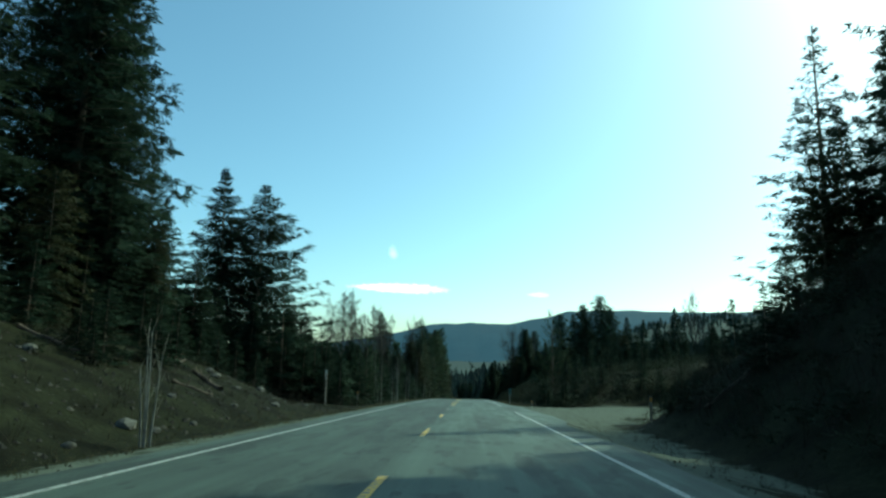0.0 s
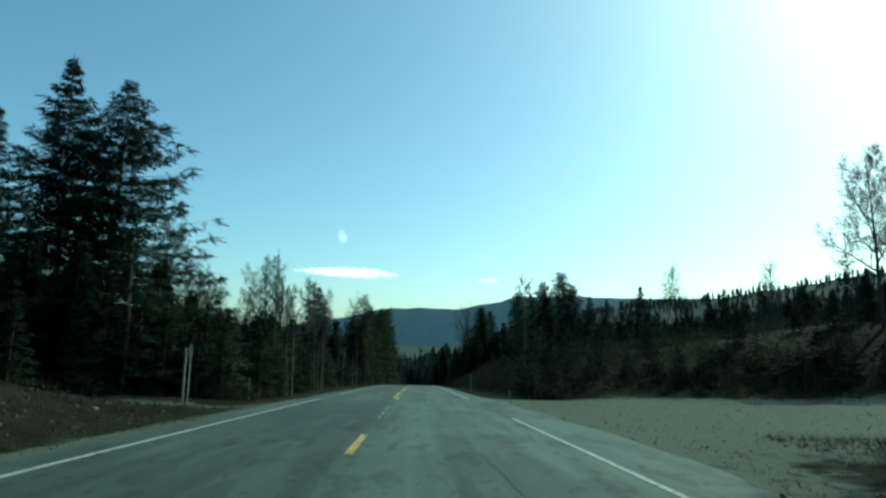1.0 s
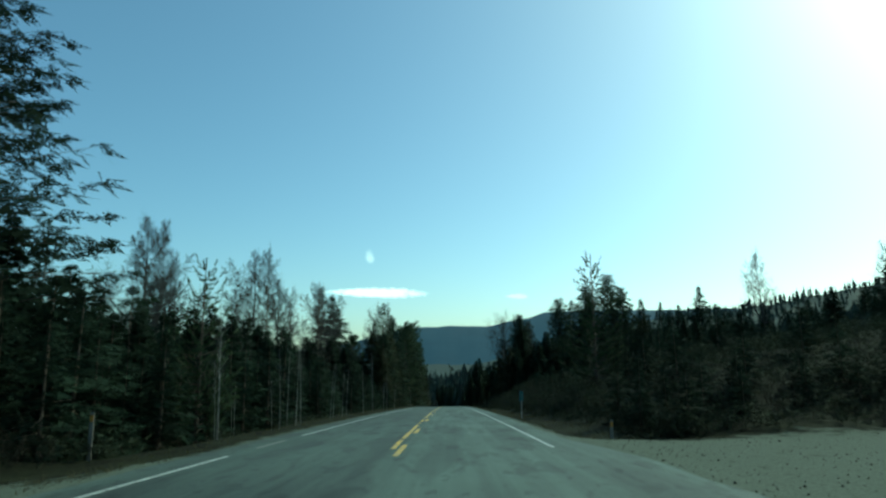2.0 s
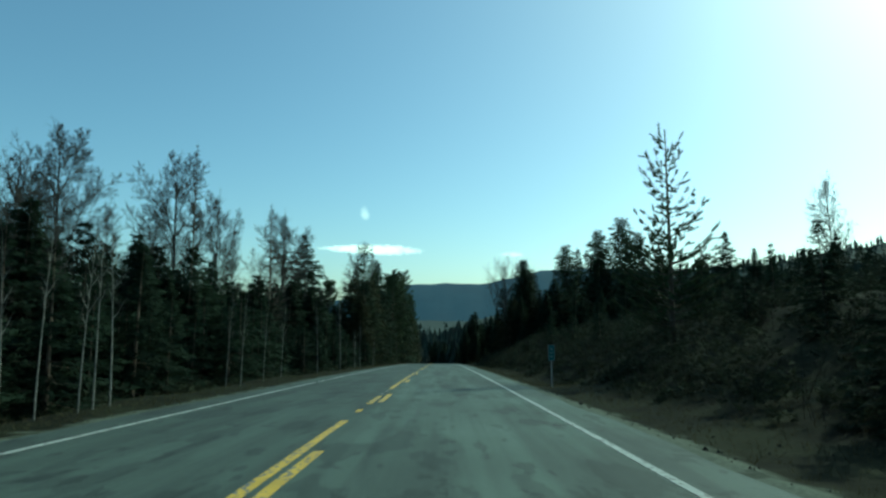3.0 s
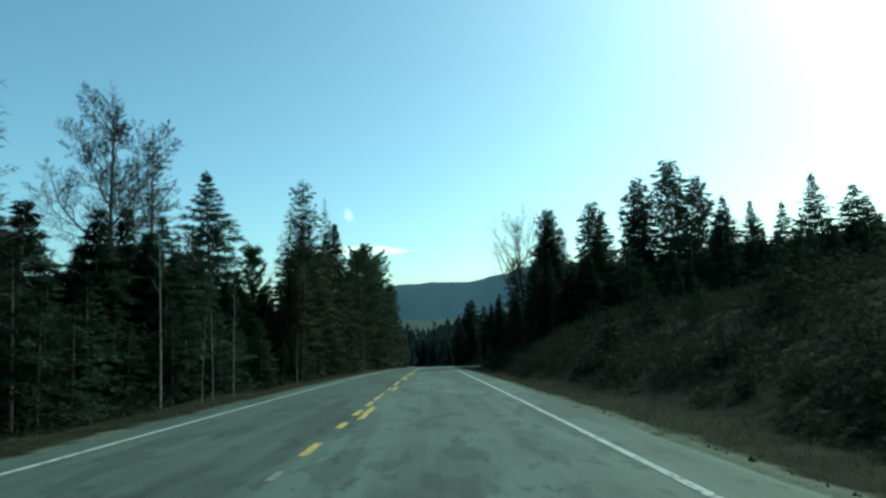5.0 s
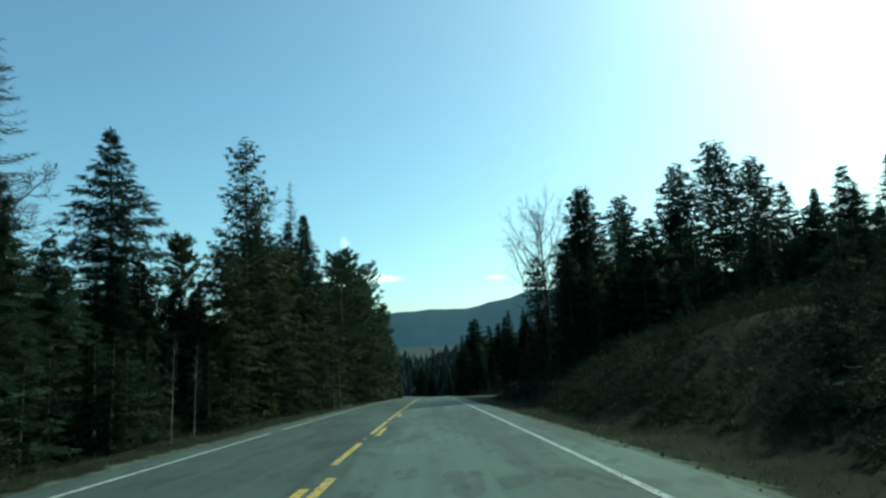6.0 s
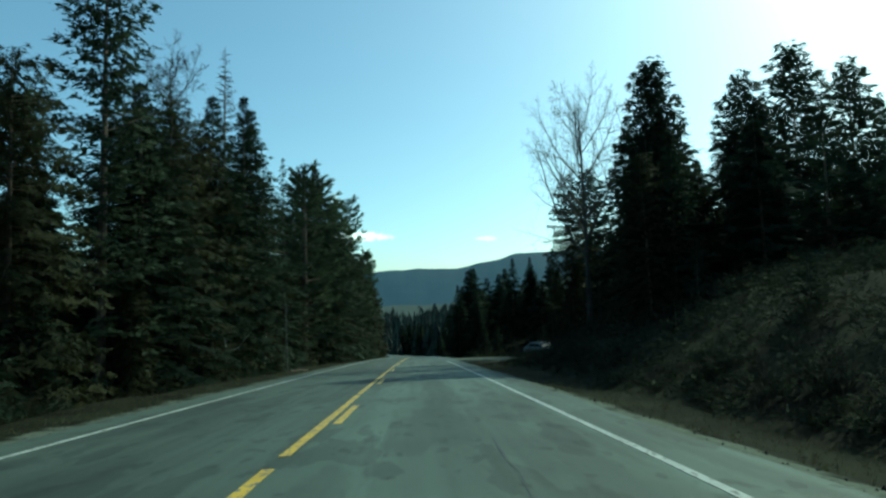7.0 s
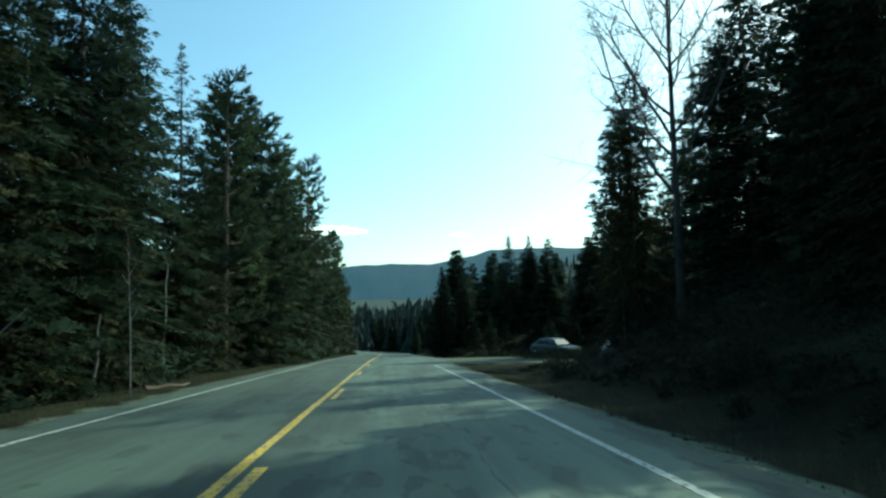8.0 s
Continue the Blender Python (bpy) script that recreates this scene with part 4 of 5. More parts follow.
top("bare_a", 36.9, 62.9, 20.0, 0.3)
top("fir_thin", 33.6, 62.0, 12.6, 1.1, 0.7)
top("bare_b", 39.5, 64.0, 19.5, 2.1)
top("bare_b", 42.0, 63.0, 19.0, 0.7)
top("bare_b", 41.0, 111.0, 19.6, 0.2)
top("bare_b", 50.0, 100.0, 18.3, 1.2)
# right side
top("pine_open", 11.2, 75.2, 10.8, 0.7, 0.82, "lone pine with upswept tufted limbs above the brush")
for hx, hy, hh, hk in ((33.2, 173.6, 22.5, "ponderosa"), (36.5, 168.6, 28.3, "ponderosa"), (32.3, 169.8, 26.0, "ponderosa"), (38.2, 163.6, 24.3, "ponderosa"), (33.5, 193.8, 27.0, "fir_a"),
                       (43.0, 166.0, 22.5, "fir_a"), (47.5, 168.0, 22.0, "fir_slim"), (51.0, 165.0, 21.0, "fir_a"), (55.0, 165.0, 25.0, "fir_a"), (26.9, 175.3, 24.1, "ponderosa")):
    top(hk, hx, hy, hh, hx)
top("bare_wide", 12.3, 153.4, 17.4, 2.9, 0.9)
top("bare_b", 17.0, 152.0, 16.0, 0.3, 0.8)
top("pine_dense", 14.4, 146.9, 16.2, 1.2, 1.0)
top("cedar", 12.4, 157.9, 13.2, 0.4, 0.8)
top("fir_a", 20.5, 156.0, 14.0, 0.8, 0.9)
top("cedar", 12.0, 143.0, 10.0, 1.8, 1.0)
# three trees hidden among the pines, added to deepen the road's shadow
top("cedar_b", 11.6, 141.2, 8.0, 0.8, 0.8)
top("fir_slim", 13.2, 142.2, 10.6, 2.8, 1.2)
top("fir_slim", 15.7, 153.8, 16.0, 0.5, 1.4)
top("fir_slim", 13.5, 145.5, 12.5, 0.8, 1.1)
top("fir_a", 17.0, 147.0, 11.0, 0.3, 1.1)
top("fir_a", 18.8, 151.0, 12.0, 1.3, 1.0)
top("ponderosa", 20.0, 178.9, 19.6, 2.0, 0.9)
top("fir_slim", 6.9, 196.0, 9.4, 0.2)
top("fir_slim", 9.5, 199.0, 9.6, 1.2)
top("fir_slim", 14.9, 200.8, 13.5, 1.9)
top("fir_a", 18.0, 203.0, 14.0, 0.4, 0.8)

# ---------- forest fill ----------
rng = random.Random(5)


def fill(keys, count, x0, x1, y0, y1, h0, h1, gap, taken):
    tries = 0
    while count and tries < 4000:
        tries += 1
        x, y = rng.uniform(x0, x1), rng.uniform(y0, y1)
        if any((x - a) ** 2 + (y - b) ** 2 < gap * gap for a, b in taken):
            continue
        taken.append((x, y))
        h = rng.uniform(h0, h1)
        if -12.5 < x < -7 and 128 < y < 146:
            h = min(h, 5.4)
        elif x < -7 and 126 < y < 154:
            h = min(h, 8.8)
        if -12 < x < -6 and 147 < y < 158:
            h = min(h, 6.8)
        if 12 < x < 60 and 55 < y < 128:
            h = min(h, 4.6 if y > 66 else 3.2)
        plant(rng.choice(keys), x, y, h, rng.uniform(0, 6.28), rng.uniform(0.85, 1.2))
        count -= 1


taken = []
fill(["young", "young_b"], 120, -12.2, -7.6, 48, 128, 3.0, 5.4, 1.0, taken)
fill(["young", "young_b"], 55, -16, -11, 47, 128, 4.2, 6.2, 1.4, taken)
for bx, by, bh, bk in ((-6.1, 52.8, 4.2, "birch"), (-6.6, 53.9, 2.6, "birch_b"), (-7.0, 55.2, 4.4, "birch"), (-6.9, 56.7, 2.4, "birch"), (-7.6, 58.5, 2.6, "birch_b"), (-5.9, 58.2, 2.4, "birch_b"),
                       (-6.0, 59.8, 3.6, "birch"), (-5.9, 60.6, 3.8, "birch_b"), (-5.8, 61.8, 4.0, "birch"), (-6.0, 62.7, 4.4, "birch_b"), (-5.9, 63.2, 4.6, "birch"), (-5.8, 70.4, 3.2, "birch_b"),
                       (-6.1, 72.9, 3.4, "birch"), (-5.9, 75.2, 3.3, "birch_b"), (-6.4, 80.0, 4.0, "birch"), (-6.2, 88.0, 4.2, "birch_b"), (-7.0, 101.6, 7.0, "birch_b"), (-5.9, 102.1, 3.2, "birch"),
                       (-6.0, 103.4, 3.4, "birch"), (-5.8, 105.0, 4.2, "birch_b"), (-5.9, 116.3, 3.2, "birch"), (-6.0, 118.3, 3.0, "birch_b"), (-5.6, 148.1, 4.6, "birch")):
    plant(bk, bx, by, bh, by * 1.7)
fill(["bare_b"], 14, -32, -18.5, 80, 106, 10.0, 14.5, 2.0, [])
fill(["bare_b", "birch"], 16, -24, -11, 68, 112, 6.0, 8.5, 2.5, [])
taken = []
fill(["cedar", "cedar_b", "young", "fir_slim"], 32, -12, -7.8, 128, 165, 4.0, 8.0, 1.5, taken)
fill(["cedar", "cedar_b", "fir_slim", "fir_slim"], 44, -10.8, -8.0, 165, 245, 9.0, 16.0, 1.7, taken)
fill(["fir_far", "fir_far_b"], 32, -19, -11.6, 104, 142, 8.2, 10.0, 1.5, taken)
fill(["fir_far", "fir_far_b"], 24, -21, -11.8, 76, 104, 6.4, 8.2, 1.6, taken)
fill(["fir_far", "fir_far_b", "young"], 22, -16.5, -10.5, 60, 76, 5.8, 7.0, 1.4, [])
fill(["fir_far", "fir_far_b"], 50, -32, -10.5, 128, 240, 7.5, 12.0, 2.6, taken)
fill(["fir_far", "fir_far_b", "young"], 44, -34, -13, 44, 62, 5.0, 9.5, 2.0, [(-18, 54), (-23, 56)])
taken = []
fill(["young", "young_b"], 46, 7.8, 44, 54.5, 58.5, 1.3, 2.8, 1.3, taken)
fill(["young", "young_b"], 36, 9.5, 20, 56, 160, 1.2, 3.2, 2.2, taken)
fill(["fir_far", "fir_far_b", "fir_far", "fir_far_b"], 70, 24, 70, 56, 165, 4.5, 8.5, 3.6, taken)
fill(["fir_far", "cedar", "young"], 30, 16.5, 40, 140, 166, 6.0, 11.0, 2.4, taken)
fill(["fir_far", "fir_far_b"], 60, 8, 60, 193, 250, 7.0, 13.0, 3.0, taken)
fill(["young", "young_b"], 34, 8.5, 34, 187, 198, 1.8, 3.6, 1.4, taken)
fill(["fir_far", "fir_far_b"], 20, 6, 26, 258, 276, 5.0, 7.5, 2.6, taken)
fill(["fir_far", "fir_far_b"], 22, 1, 22, 280, 296, 5.5, 8.5, 2.4, taken)
fill(["fir_far", "fir_far_b"], 22, -5, 16, 302, 322, 6.5, 9.5, 2.4, taken)
fill(["fir_far", "fir_a", "fir_far_b"], 22, 15, 34, -30, 16, 12.0, 18.0, 3.5, [])
fill(["fir_far", "fir_far_b"], 16, -40, -19, -30, 30, 12.0, 19.0, 3.5, [])
fill(["young", "young_b"], 22, 9.6, 19, 4, 27, 1.4, 3.6, 1.3, [])
fill(["young", "young_b"], 26, -20, -12.5, 10, 42, 1.6, 4.0, 1.3, [])
fill(["young", "young_b"], 22, -13.5, -10.2, 12, 36, 1.2, 3.2, 1.0, [])


def joined_trees(name, label, key, spots):
    """Firs too many to tell apart, joined into one mesh; spots hold x, y and height."""
    nominal = KINDS[key][0]
    src = [me for n, me in KINDS[key][5]() if n == "crown"][0]
    k = len(src.vertices)
    co = np.empty(3 * k)
    src.vertices.foreach_get("co", co)
    co = co.reshape(k, 3)
    tri = np.empty(3 * len(src.polygons), dtype=np.int64)
    src.polygons.foreach_get("vertices", tri)
    nrm = np.empty(9 * len(src.polygons))
    src.corner_normals.foreach_get("vector", nrm)
    nrm = nrm.reshape(-1, 3)
    allv, allf, alln = [], [], []
    for i, (x, y, h) in enumerate(spots):
        a, s = rng.uniform(0, 6.28), h / nominal
        w = s * rng.uniform(0.9, 1.25)
        c, d = math.cos(a) * w, math.sin(a) * w
        allv.append(np.stack([co[:, 0] * c - co[:, 1] * d + x, co[:, 0] * d + co[:, 1] * c + y, co[:, 2] * s + ground_z(x, y) - 0.1], 1))
        allf.append(tri + i * k)
        c, d = math.cos(a), math.sin(a)
        alln.append(np.stack([nrm[:, 0] * c - nrm[:, 1] * d, nrm[:, 0] * d + nrm[:, 1] * c, nrm[:, 2]], 1))
    v, f = np.concatenate(allv), np.concatenate(allf)
    me = bpy.data.meshes.new(name)
    me.vertices.add(len(v))
    me.vertices.foreach_set("co", v.ravel())
    me.loops.add(len(f))
    me.loops.foreach_set("vertex_index", f)
    me.polygons.add(len(f) // 3)
    me.polygons.foreach_set("loop_start", np.arange(0, len(f), 3))
    me.polygons.foreach_set("loop_total", np.full(len(f) // 3, 3))
    me.materials.append(FIR)
    me.update(calc_edges=True)
    me.polygons.foreach_set("use_smooth", [True] * len(me.polygons))
    me.normals_split_custom_set(np.concatenate(alln).tolist())
    tagged(new(name, me), label, "woods", kind="stuff")


joined_trees("forest_interior", "dark young conifers filling the forest behind its edge", "fir_far_b",
             [(rng.uniform(-40, -14), rng.uniform(47, 130), rng.uniform(4.8, 7.2)) for i in range(100)])
joined_trees("hillside_forest", "dark conifers scattered over the slope above the road", "fir_far_b",
             [(x, y, h * (0.45 if x < 50 and y < 130 else 1.0)) for x, y, h in ((rng.uniform(19, 95), rng.uniform(57, 165), rng.uniform(4.0, 7.5)) for i in range(150))])


def far_woods(name, label, spots, material, sides=6, tiers=4):
    """Many small distant trees in one mesh, each a ragged stack of skirts."""
    verts, faces = [], []
    for x, y, h, w in spots:
        z = ground_z(x, y) - 0.3
        for t in range(tiers):
            zb, zt = z + h * (0.06 + 0.9 * t / tiers), z + h * min(1.0, (t + 1.75) / tiers * 0.9 + 0.12)
            r = w * (1 - t / tiers) ** 0.85
            n = len(verts)
            for s in range(sides * 2):
                a = math.pi * s / sides + t
                q = r * (rng.uniform(0.85, 1.2) if s % 2 else rng.uniform(0.4, 0.65))
                verts.append((x + q * math.cos(a), y + q * math.sin(a), zb + rng.uniform(-0.03, 0.03) * h - (0.04 * h if s % 2 else 0)))
            verts.append((x, y, zt))
            k = sides * 2
            faces += [(n + s, n + (s + 1) % k, n + k) for s in range(k)]
    tagged(new(name, mesh_of(name, verts, faces, material)), label, "woods", kind="stuff")


spots = []
for i in range(1900):
    y = 240 + 520 * rng.random() ** 1.3
    x = rng.uniform(-1, 1) * (30 + 0.75 * (y - 150))
    if abs(x - bend(y)) < 9 and y < 440:
        continue
    spots.append((x, y, rng.uniform(5.5, 9) if y < 400 and abs(x) < 60 else rng.uniform(8, 15), rng.uniform(1.8, 3.0)))
for i in range(700):
    y = rng.uniform(740, 1700)
    spots.append((rng.uniform(-0.6, 0.6) * y, y, rng.uniform(12, 19), rng.uniform(5, 9)))
far_woods("valley_woods", "dark conifer forest across the valley floor", spots, FARWOOD)
spots = []
for i in range(1300):
    x, y = rng.uniform(92, 300), rng.uniform(60, 360)
    spots.append((x, y, rng.uniform(5, 10), rng.uniform(1.1, 1.9)))
far_woods("hillside_woods", "dark conifers on the slope above the road", spots, FARWOOD)


def crest_woods(name, label, crest, a0, a1, count, h0, h1):
    """Small pointed trees along the top of a far ridge and down its face, in one mesh."""
    verts, faces = [], []
    for i in range(count):
        col = crest[rng.randrange(a0, a1)]
        u = rng.random() ** 2.2 * 3.9
        j = int(u)
        p = col[j].lerp(col[j + 1], u - j) + Vector((rng.uniform(-4, 4), rng.uniform(-4, 4), 0))
        h, n = rng.uniform(h0, h1), len(verts)
        w = h * rng.uniform(0.16, 0.24)
        for zb, r in ((-0.2, 1.0), (0.3, 0.72), (0.62, 0.4)):
            m = len(verts)
            for k in range(5):
                q = w * r * rng.uniform(0.7, 1.2)
                verts.append((p.x + q * math.cos(1.257 * k + zb), p.y + q * math.sin(1.257 * k + zb), p.z + zb * h))
            verts.append((p.x, p.y, p.z + h * min(1.0, zb + 0.6)))
            faces += [(m + k, m + (k + 1) % 5, m + 5) for k in range(5)]
    tagged(new(name, mesh_of(name, verts, faces, FARWOOD)), label, "woods", kind="stuff")


crest_woods("ridge_woods", "dark conifers along the top of the forested ridge", near_ridge, 350, 540, 1500, 7, 13)
spots = []
for i in range(1300):
    x, y = rng.uniform(44, 94), rng.uniform(66, 140)
    spots.append((x, y, rng.uniform(2.4, 4.4), rng.uniform(0.9, 1.5)))
far_woods("slope_woods", "low dark conifers covering the slope above the road", spots, FARWOOD)
spots = []
for i in range(1100):
    x, y = rng.uniform(-150, -34), rng.uniform(30, 330)
    spots.append((x, y, rng.uniform(6, 10) if y < 130 else rng.uniform(9, 14), rng.uniform(1.2, 2.0)))
far_woods("plain_woods", "dark conifers behind the forest edge", spots, FARWOOD)
spots = []
for i in range(500):
    a = rng.uniform(0, 6.28)
    d = rng.uniform(60, 220)
    x, y = d * math.cos(a), -abs(d * math.sin(a)) - 12
    if abs(x) > 14:
        spots.append((x, y, rng.uniform(9, 16), rng.uniform(1.5, 2.4)))
far_woods("woods_behind", "dark conifers along the road behind", spots, FARWOOD)


# ---------- brush and grass ----------
def thicket(name, label, count, x0, x1, y0, y1, h0, h1, material, stems=5, lean=0.35, twigs=0, ok=None):
    """Loose clumps of thin stems, forking where they are tall, in one mesh."""
    verts, faces = [], []

    def blade(px, py, pz, qx, qy, qz, w, a):
        n = len(verts)
        verts.extend([(px - math.sin(a) * w, py + math.cos(a) * w, pz), (px + math.sin(a) * w, py - math.cos(a) * w, pz), (qx, qy, qz)])
        faces.append((n, n + 1, n + 2))

    for i in range(count):
        x, y = rng.uniform(x0, x1), rng.uniform(y0, y1)
        if ok and not ok(x, y):
            continue
        z = ground_z(x, y) - 0.03
        h = rng.uniform(h0, h1) * (1 + 0.4 * noise.noise((x * 0.3, y * 0.3, 2.0)))
        for s in range(stems):
            a = rng.uniform(0, 6.28)
            b = rng.uniform(0, 6.28)
            bx, by = x + rng.uniform(-0.12, 0.12) * h, y + rng.uniform(-0.12, 0.12) * h
            l = rng.uniform(0.05, lean) * h
            w = 0.0035 + 0.0018 * h
            hh = h * rng.uniform(0.5, 1.1)
            ex, ey, ez = bx + math.cos(a) * l, by + math.sin(a) * l, z + hh
            blade(bx, by, z, ex, ey, ez, w, b)
            for t in range(twigs):
                u = rng.uniform(0.2, 0.9)
                px, py, pz = bx + (ex - bx) * u, by + (ey - by) * u, z + hh * u
                a2 = rng.uniform(0, 6.28)
                e = h * rng.uniform(0.12, 0.34)
                blade(px, py, pz, px + math.cos(a2) * e * 0.7, py + math.sin(a2) * e * 0.7, pz + e * rng.uniform(0.3, 0.9), w * 0.75, b + 1.3)
    tagged(new(name, mesh_of(name, verts, faces, material)), label, "brush", kind="stuff")


def shrubs(name, label, count, x0, x1, y0, y1, r0, r1, material, leaves=70):
    """Low evergreen bushes: loose heaps of short sprays in one mesh."""
    verts, faces, hub = [], [], []
    for i in range(count):
        x, y = rng.uniform(x0, x1), rng.uniform(y0, y1)
        z = ground_z(x, y)
        r = rng.uniform(r0, r1) * (1 + 0.5 * noise.noise((x * 0.25, y * 0.25, 6.0)))
        for k in range(leaves):
            a, b = rng.uniform(0, 6.28), rng.uniform(0.05, 1.5)
            q = r * rng.uniform(0.45, 1.0) ** 0.5 * (1 + 0.25 * math.sin(3 * a + i))
            px, py, pz = x + q * math.cos(a) * math.cos(b), y + q * math.sin(a) * math.cos(b), z + 0.75 * q * math.sin(b)
            L = rng.uniform(0.12, 0.26)
            dx, dy, dz = math.cos(a) + rng.uniform(-0.8, 0.8), math.sin(a) + rng.uniform(-0.8, 0.8), rng.uniform(-0.3, 1.0)
            n = math.sqrt(dx * dx + dy * dy + dz * dz) / L
            w = L * 0.34
            t = rng.uniform(0, 6.28)
            v = len(verts)
            verts += [(px - math.cos(t) * w, py - math.sin(t) * w, pz), (px + math.cos(t) * w, py + math.sin(t) * w, pz + rng.uniform(-w, w)), (px + dx / n, py + dy / n, pz + dz / n)]
            faces.append((v, v + 1, v + 2))
            hub.append((x, y))
    me = puffy_mesh(name, np.array(verts), np.array(faces), material, np.array(hub), 0.3, 0.45)
    tagged(new(name, me), label, "shrubs", kind="stuff")


SHRUB = mat("low_evergreen_shrub", (0.040, 0.056, 0.036), 0.9, 0.3, 0.4, 5, 0, second=(0.048, 0.054, 0.034), per_island=0.2, translucent=0.3, spec=0.06, cut=20, hole=0.5)
shrubs("bank_shrubs", "low dark shrubs covering the bank above the verge", 1900, 8.2, 24, 53, 152, 0.4, 1.2, SHRUB, 82)
shrubs("verge_shrubs", "small dark shrubs along the verge", 420, 7.2, 9.0, 53, 160, 0.15, 0.5, SHRUB, 40)
shrubs("bank_shrubs", "low dark shrubs over the hillside", 420, 22, 75, 50, 110, 0.8, 2.0, SHRUB, 60)
shrubs("bank_shrubs", "low dark shrubs covering the shaded bank", 800, 7.8, 20, -4, 23.5, 0.2, 0.8, SHRUB, 50)
shrubs("bank_shrubs", "dark shrubs covering the slope behind the junction", 650, 16, 66, 54, 80, 0.7, 1.6, SHRUB, 60)
shrubs("bank_shrubs", "low dark shrubs on top of the cut bank", 700, -20, -11.0, 4, 40, 0.1, 0.5, SHRUB, 36)
shrubs("bank_shrubs", "low dark shrubs on the rise beyond the pull-out", 520, 7.5, 36, 184.5, 215, 0.4, 1.2, SHRUB, 50)
shrubs("verge_shrubs", "low dark brush at the edge of the pull-out", 110, 10.2, 16, 165, 176.5, 0.45, 0.95, SHRUB, 60)
shrubs("edge_shrubs", "low dark shrubs below the forest edge", 900, -9.5, -7.0, 47, 238, 0.3, 0.9, SHRUB)
thicket("roadside_brush", "leafless brown brush below the forest edge", 1500, -10, -7.4, 46, 235, 0.4, 1.2, STEMS, 7, 0.5, 3)
thicket("roadside_brush", "leafless brown brush on the bank above the verge", 1300, 7.6, 18, 54, 160, 0.5, 1.5, STEMS, 8, 0.6, 4)
thicket("roadside_brush", "leafless brown brush covering the hillside", 2600, 17, 70, 48, 165, 0.8, 2.0, STEMS, 6, 0.6, 3)
thicket("roadside_brush", "leafless brown brush beside the pull-out", 600, 6.5, 20, 190, 250, 0.6, 1.8, STEMS, 7, 0.6, 3)
thicket("bank_brush", "twigs and dry stalks on the cut bank", 700, -18, -6.2, -5, 42, 0.3, 1.0, STEMS, 6, 0.7, 2)
thicket("bank_brush", "dark brush on the shaded bank", 1100, 8.0, 20, -5, 26, 0.5, 1.6, STEMS, 8, 0.6, 3)
thicket("verge_grass", "short dry grass on the road verge", 10000, -6.3, -4.5, 0, 240, 0.06, 0.2, VERGE, 5, 0.9)
thicket("verge_grass", "short dry grass on the road verge", 9000, 5.2, 8.2, 53, 165, 0.06, 0.24, VERGE, 5, 0.9)
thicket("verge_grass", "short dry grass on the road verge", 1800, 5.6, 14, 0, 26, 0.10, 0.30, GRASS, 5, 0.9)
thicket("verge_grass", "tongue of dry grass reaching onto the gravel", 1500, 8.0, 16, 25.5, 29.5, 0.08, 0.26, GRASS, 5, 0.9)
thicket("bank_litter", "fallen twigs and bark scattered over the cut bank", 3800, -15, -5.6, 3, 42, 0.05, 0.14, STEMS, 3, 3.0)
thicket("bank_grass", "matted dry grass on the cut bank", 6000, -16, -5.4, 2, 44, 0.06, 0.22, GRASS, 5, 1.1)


# ---------- posts, rocks, logs, cars ----------
def group_at(name, x, y, turn=0.0, label="", category="", group="", dz=0.0):
    ob = new(name)
    ob.matrix_basis = Matrix.Translation((x, y, ground_z(x, y) + dz)) @ Matrix.Rotation(turn, 4, "Z")
    return tagged(ob, label, category, group)


def rounded_box(s, x0, x1, y0, y1, z0, z1, b):
    """A box with chamfered upright edges."""
    ring = [(x0 + b, y0), (x1 - b, y0), (x1, y0 + b), (x1, y1 - b), (x1 - b, y1), (x0 + b, y1), (x0, y1 - b), (x0, y0 + b)]
    n = len(s.v)
    for z in (z0, z1):
        s.v += [Vector((x, y, z)) for x, y in ring]
    for i in range(8):
        s.f.append((n + i, n + (i + 1) % 8, n + 8 + (i + 1) % 8, n + 8 + i))
    s.f += [tuple(n + i for i in reversed(range(8))), tuple(n + 8 + i for i in range(8))]


def sign_post():
    """A weathered post with a narrow plate seen edge-on, by the gravel track."""
    ob = group_at("sign_post", -8.45, 42.3, 0.0, "weathered grey wooden post with a small metal plate", "sign post")
    s = Shape()
    rounded_box(s, -0.038, 0.038, -0.038, 0.038, -0.2, 2.35, 0.01)
    part_of("post", s.mesh("post", POSTWOOD), ob)
    ob = group_at("sign_post", -8.85, 44.0, 0.25, "thin metal post with a round-topped grey plate", "sign post")
    s = Shape()
    s.tube([Vector((0, 0, -0.2)), Vector((0, 0, 2.5))], [0.03, 0.03], 8)
    part_of("post", s.mesh("post", SIGN), ob)
    s = Shape()
    k = 14
    ring = [Vector((0.08 * math.cos(6.283 * i / k), -0.04, 2.15 + 0.36 * math.sin(6.283 * i / k))) for i in range(k)]
    s.v = ring + [v + Vector((0, 0.012, 0)) for v in ring]
    s.f = [tuple(range(k)), tuple(reversed(range(k, 2 * k)))] + [(i, k + i, k + (i + 1) % k, (i + 1) % k) for i in range(k)]
    part_of("plate", s.mesh("plate", SIGN), ob, "grey metal plate")


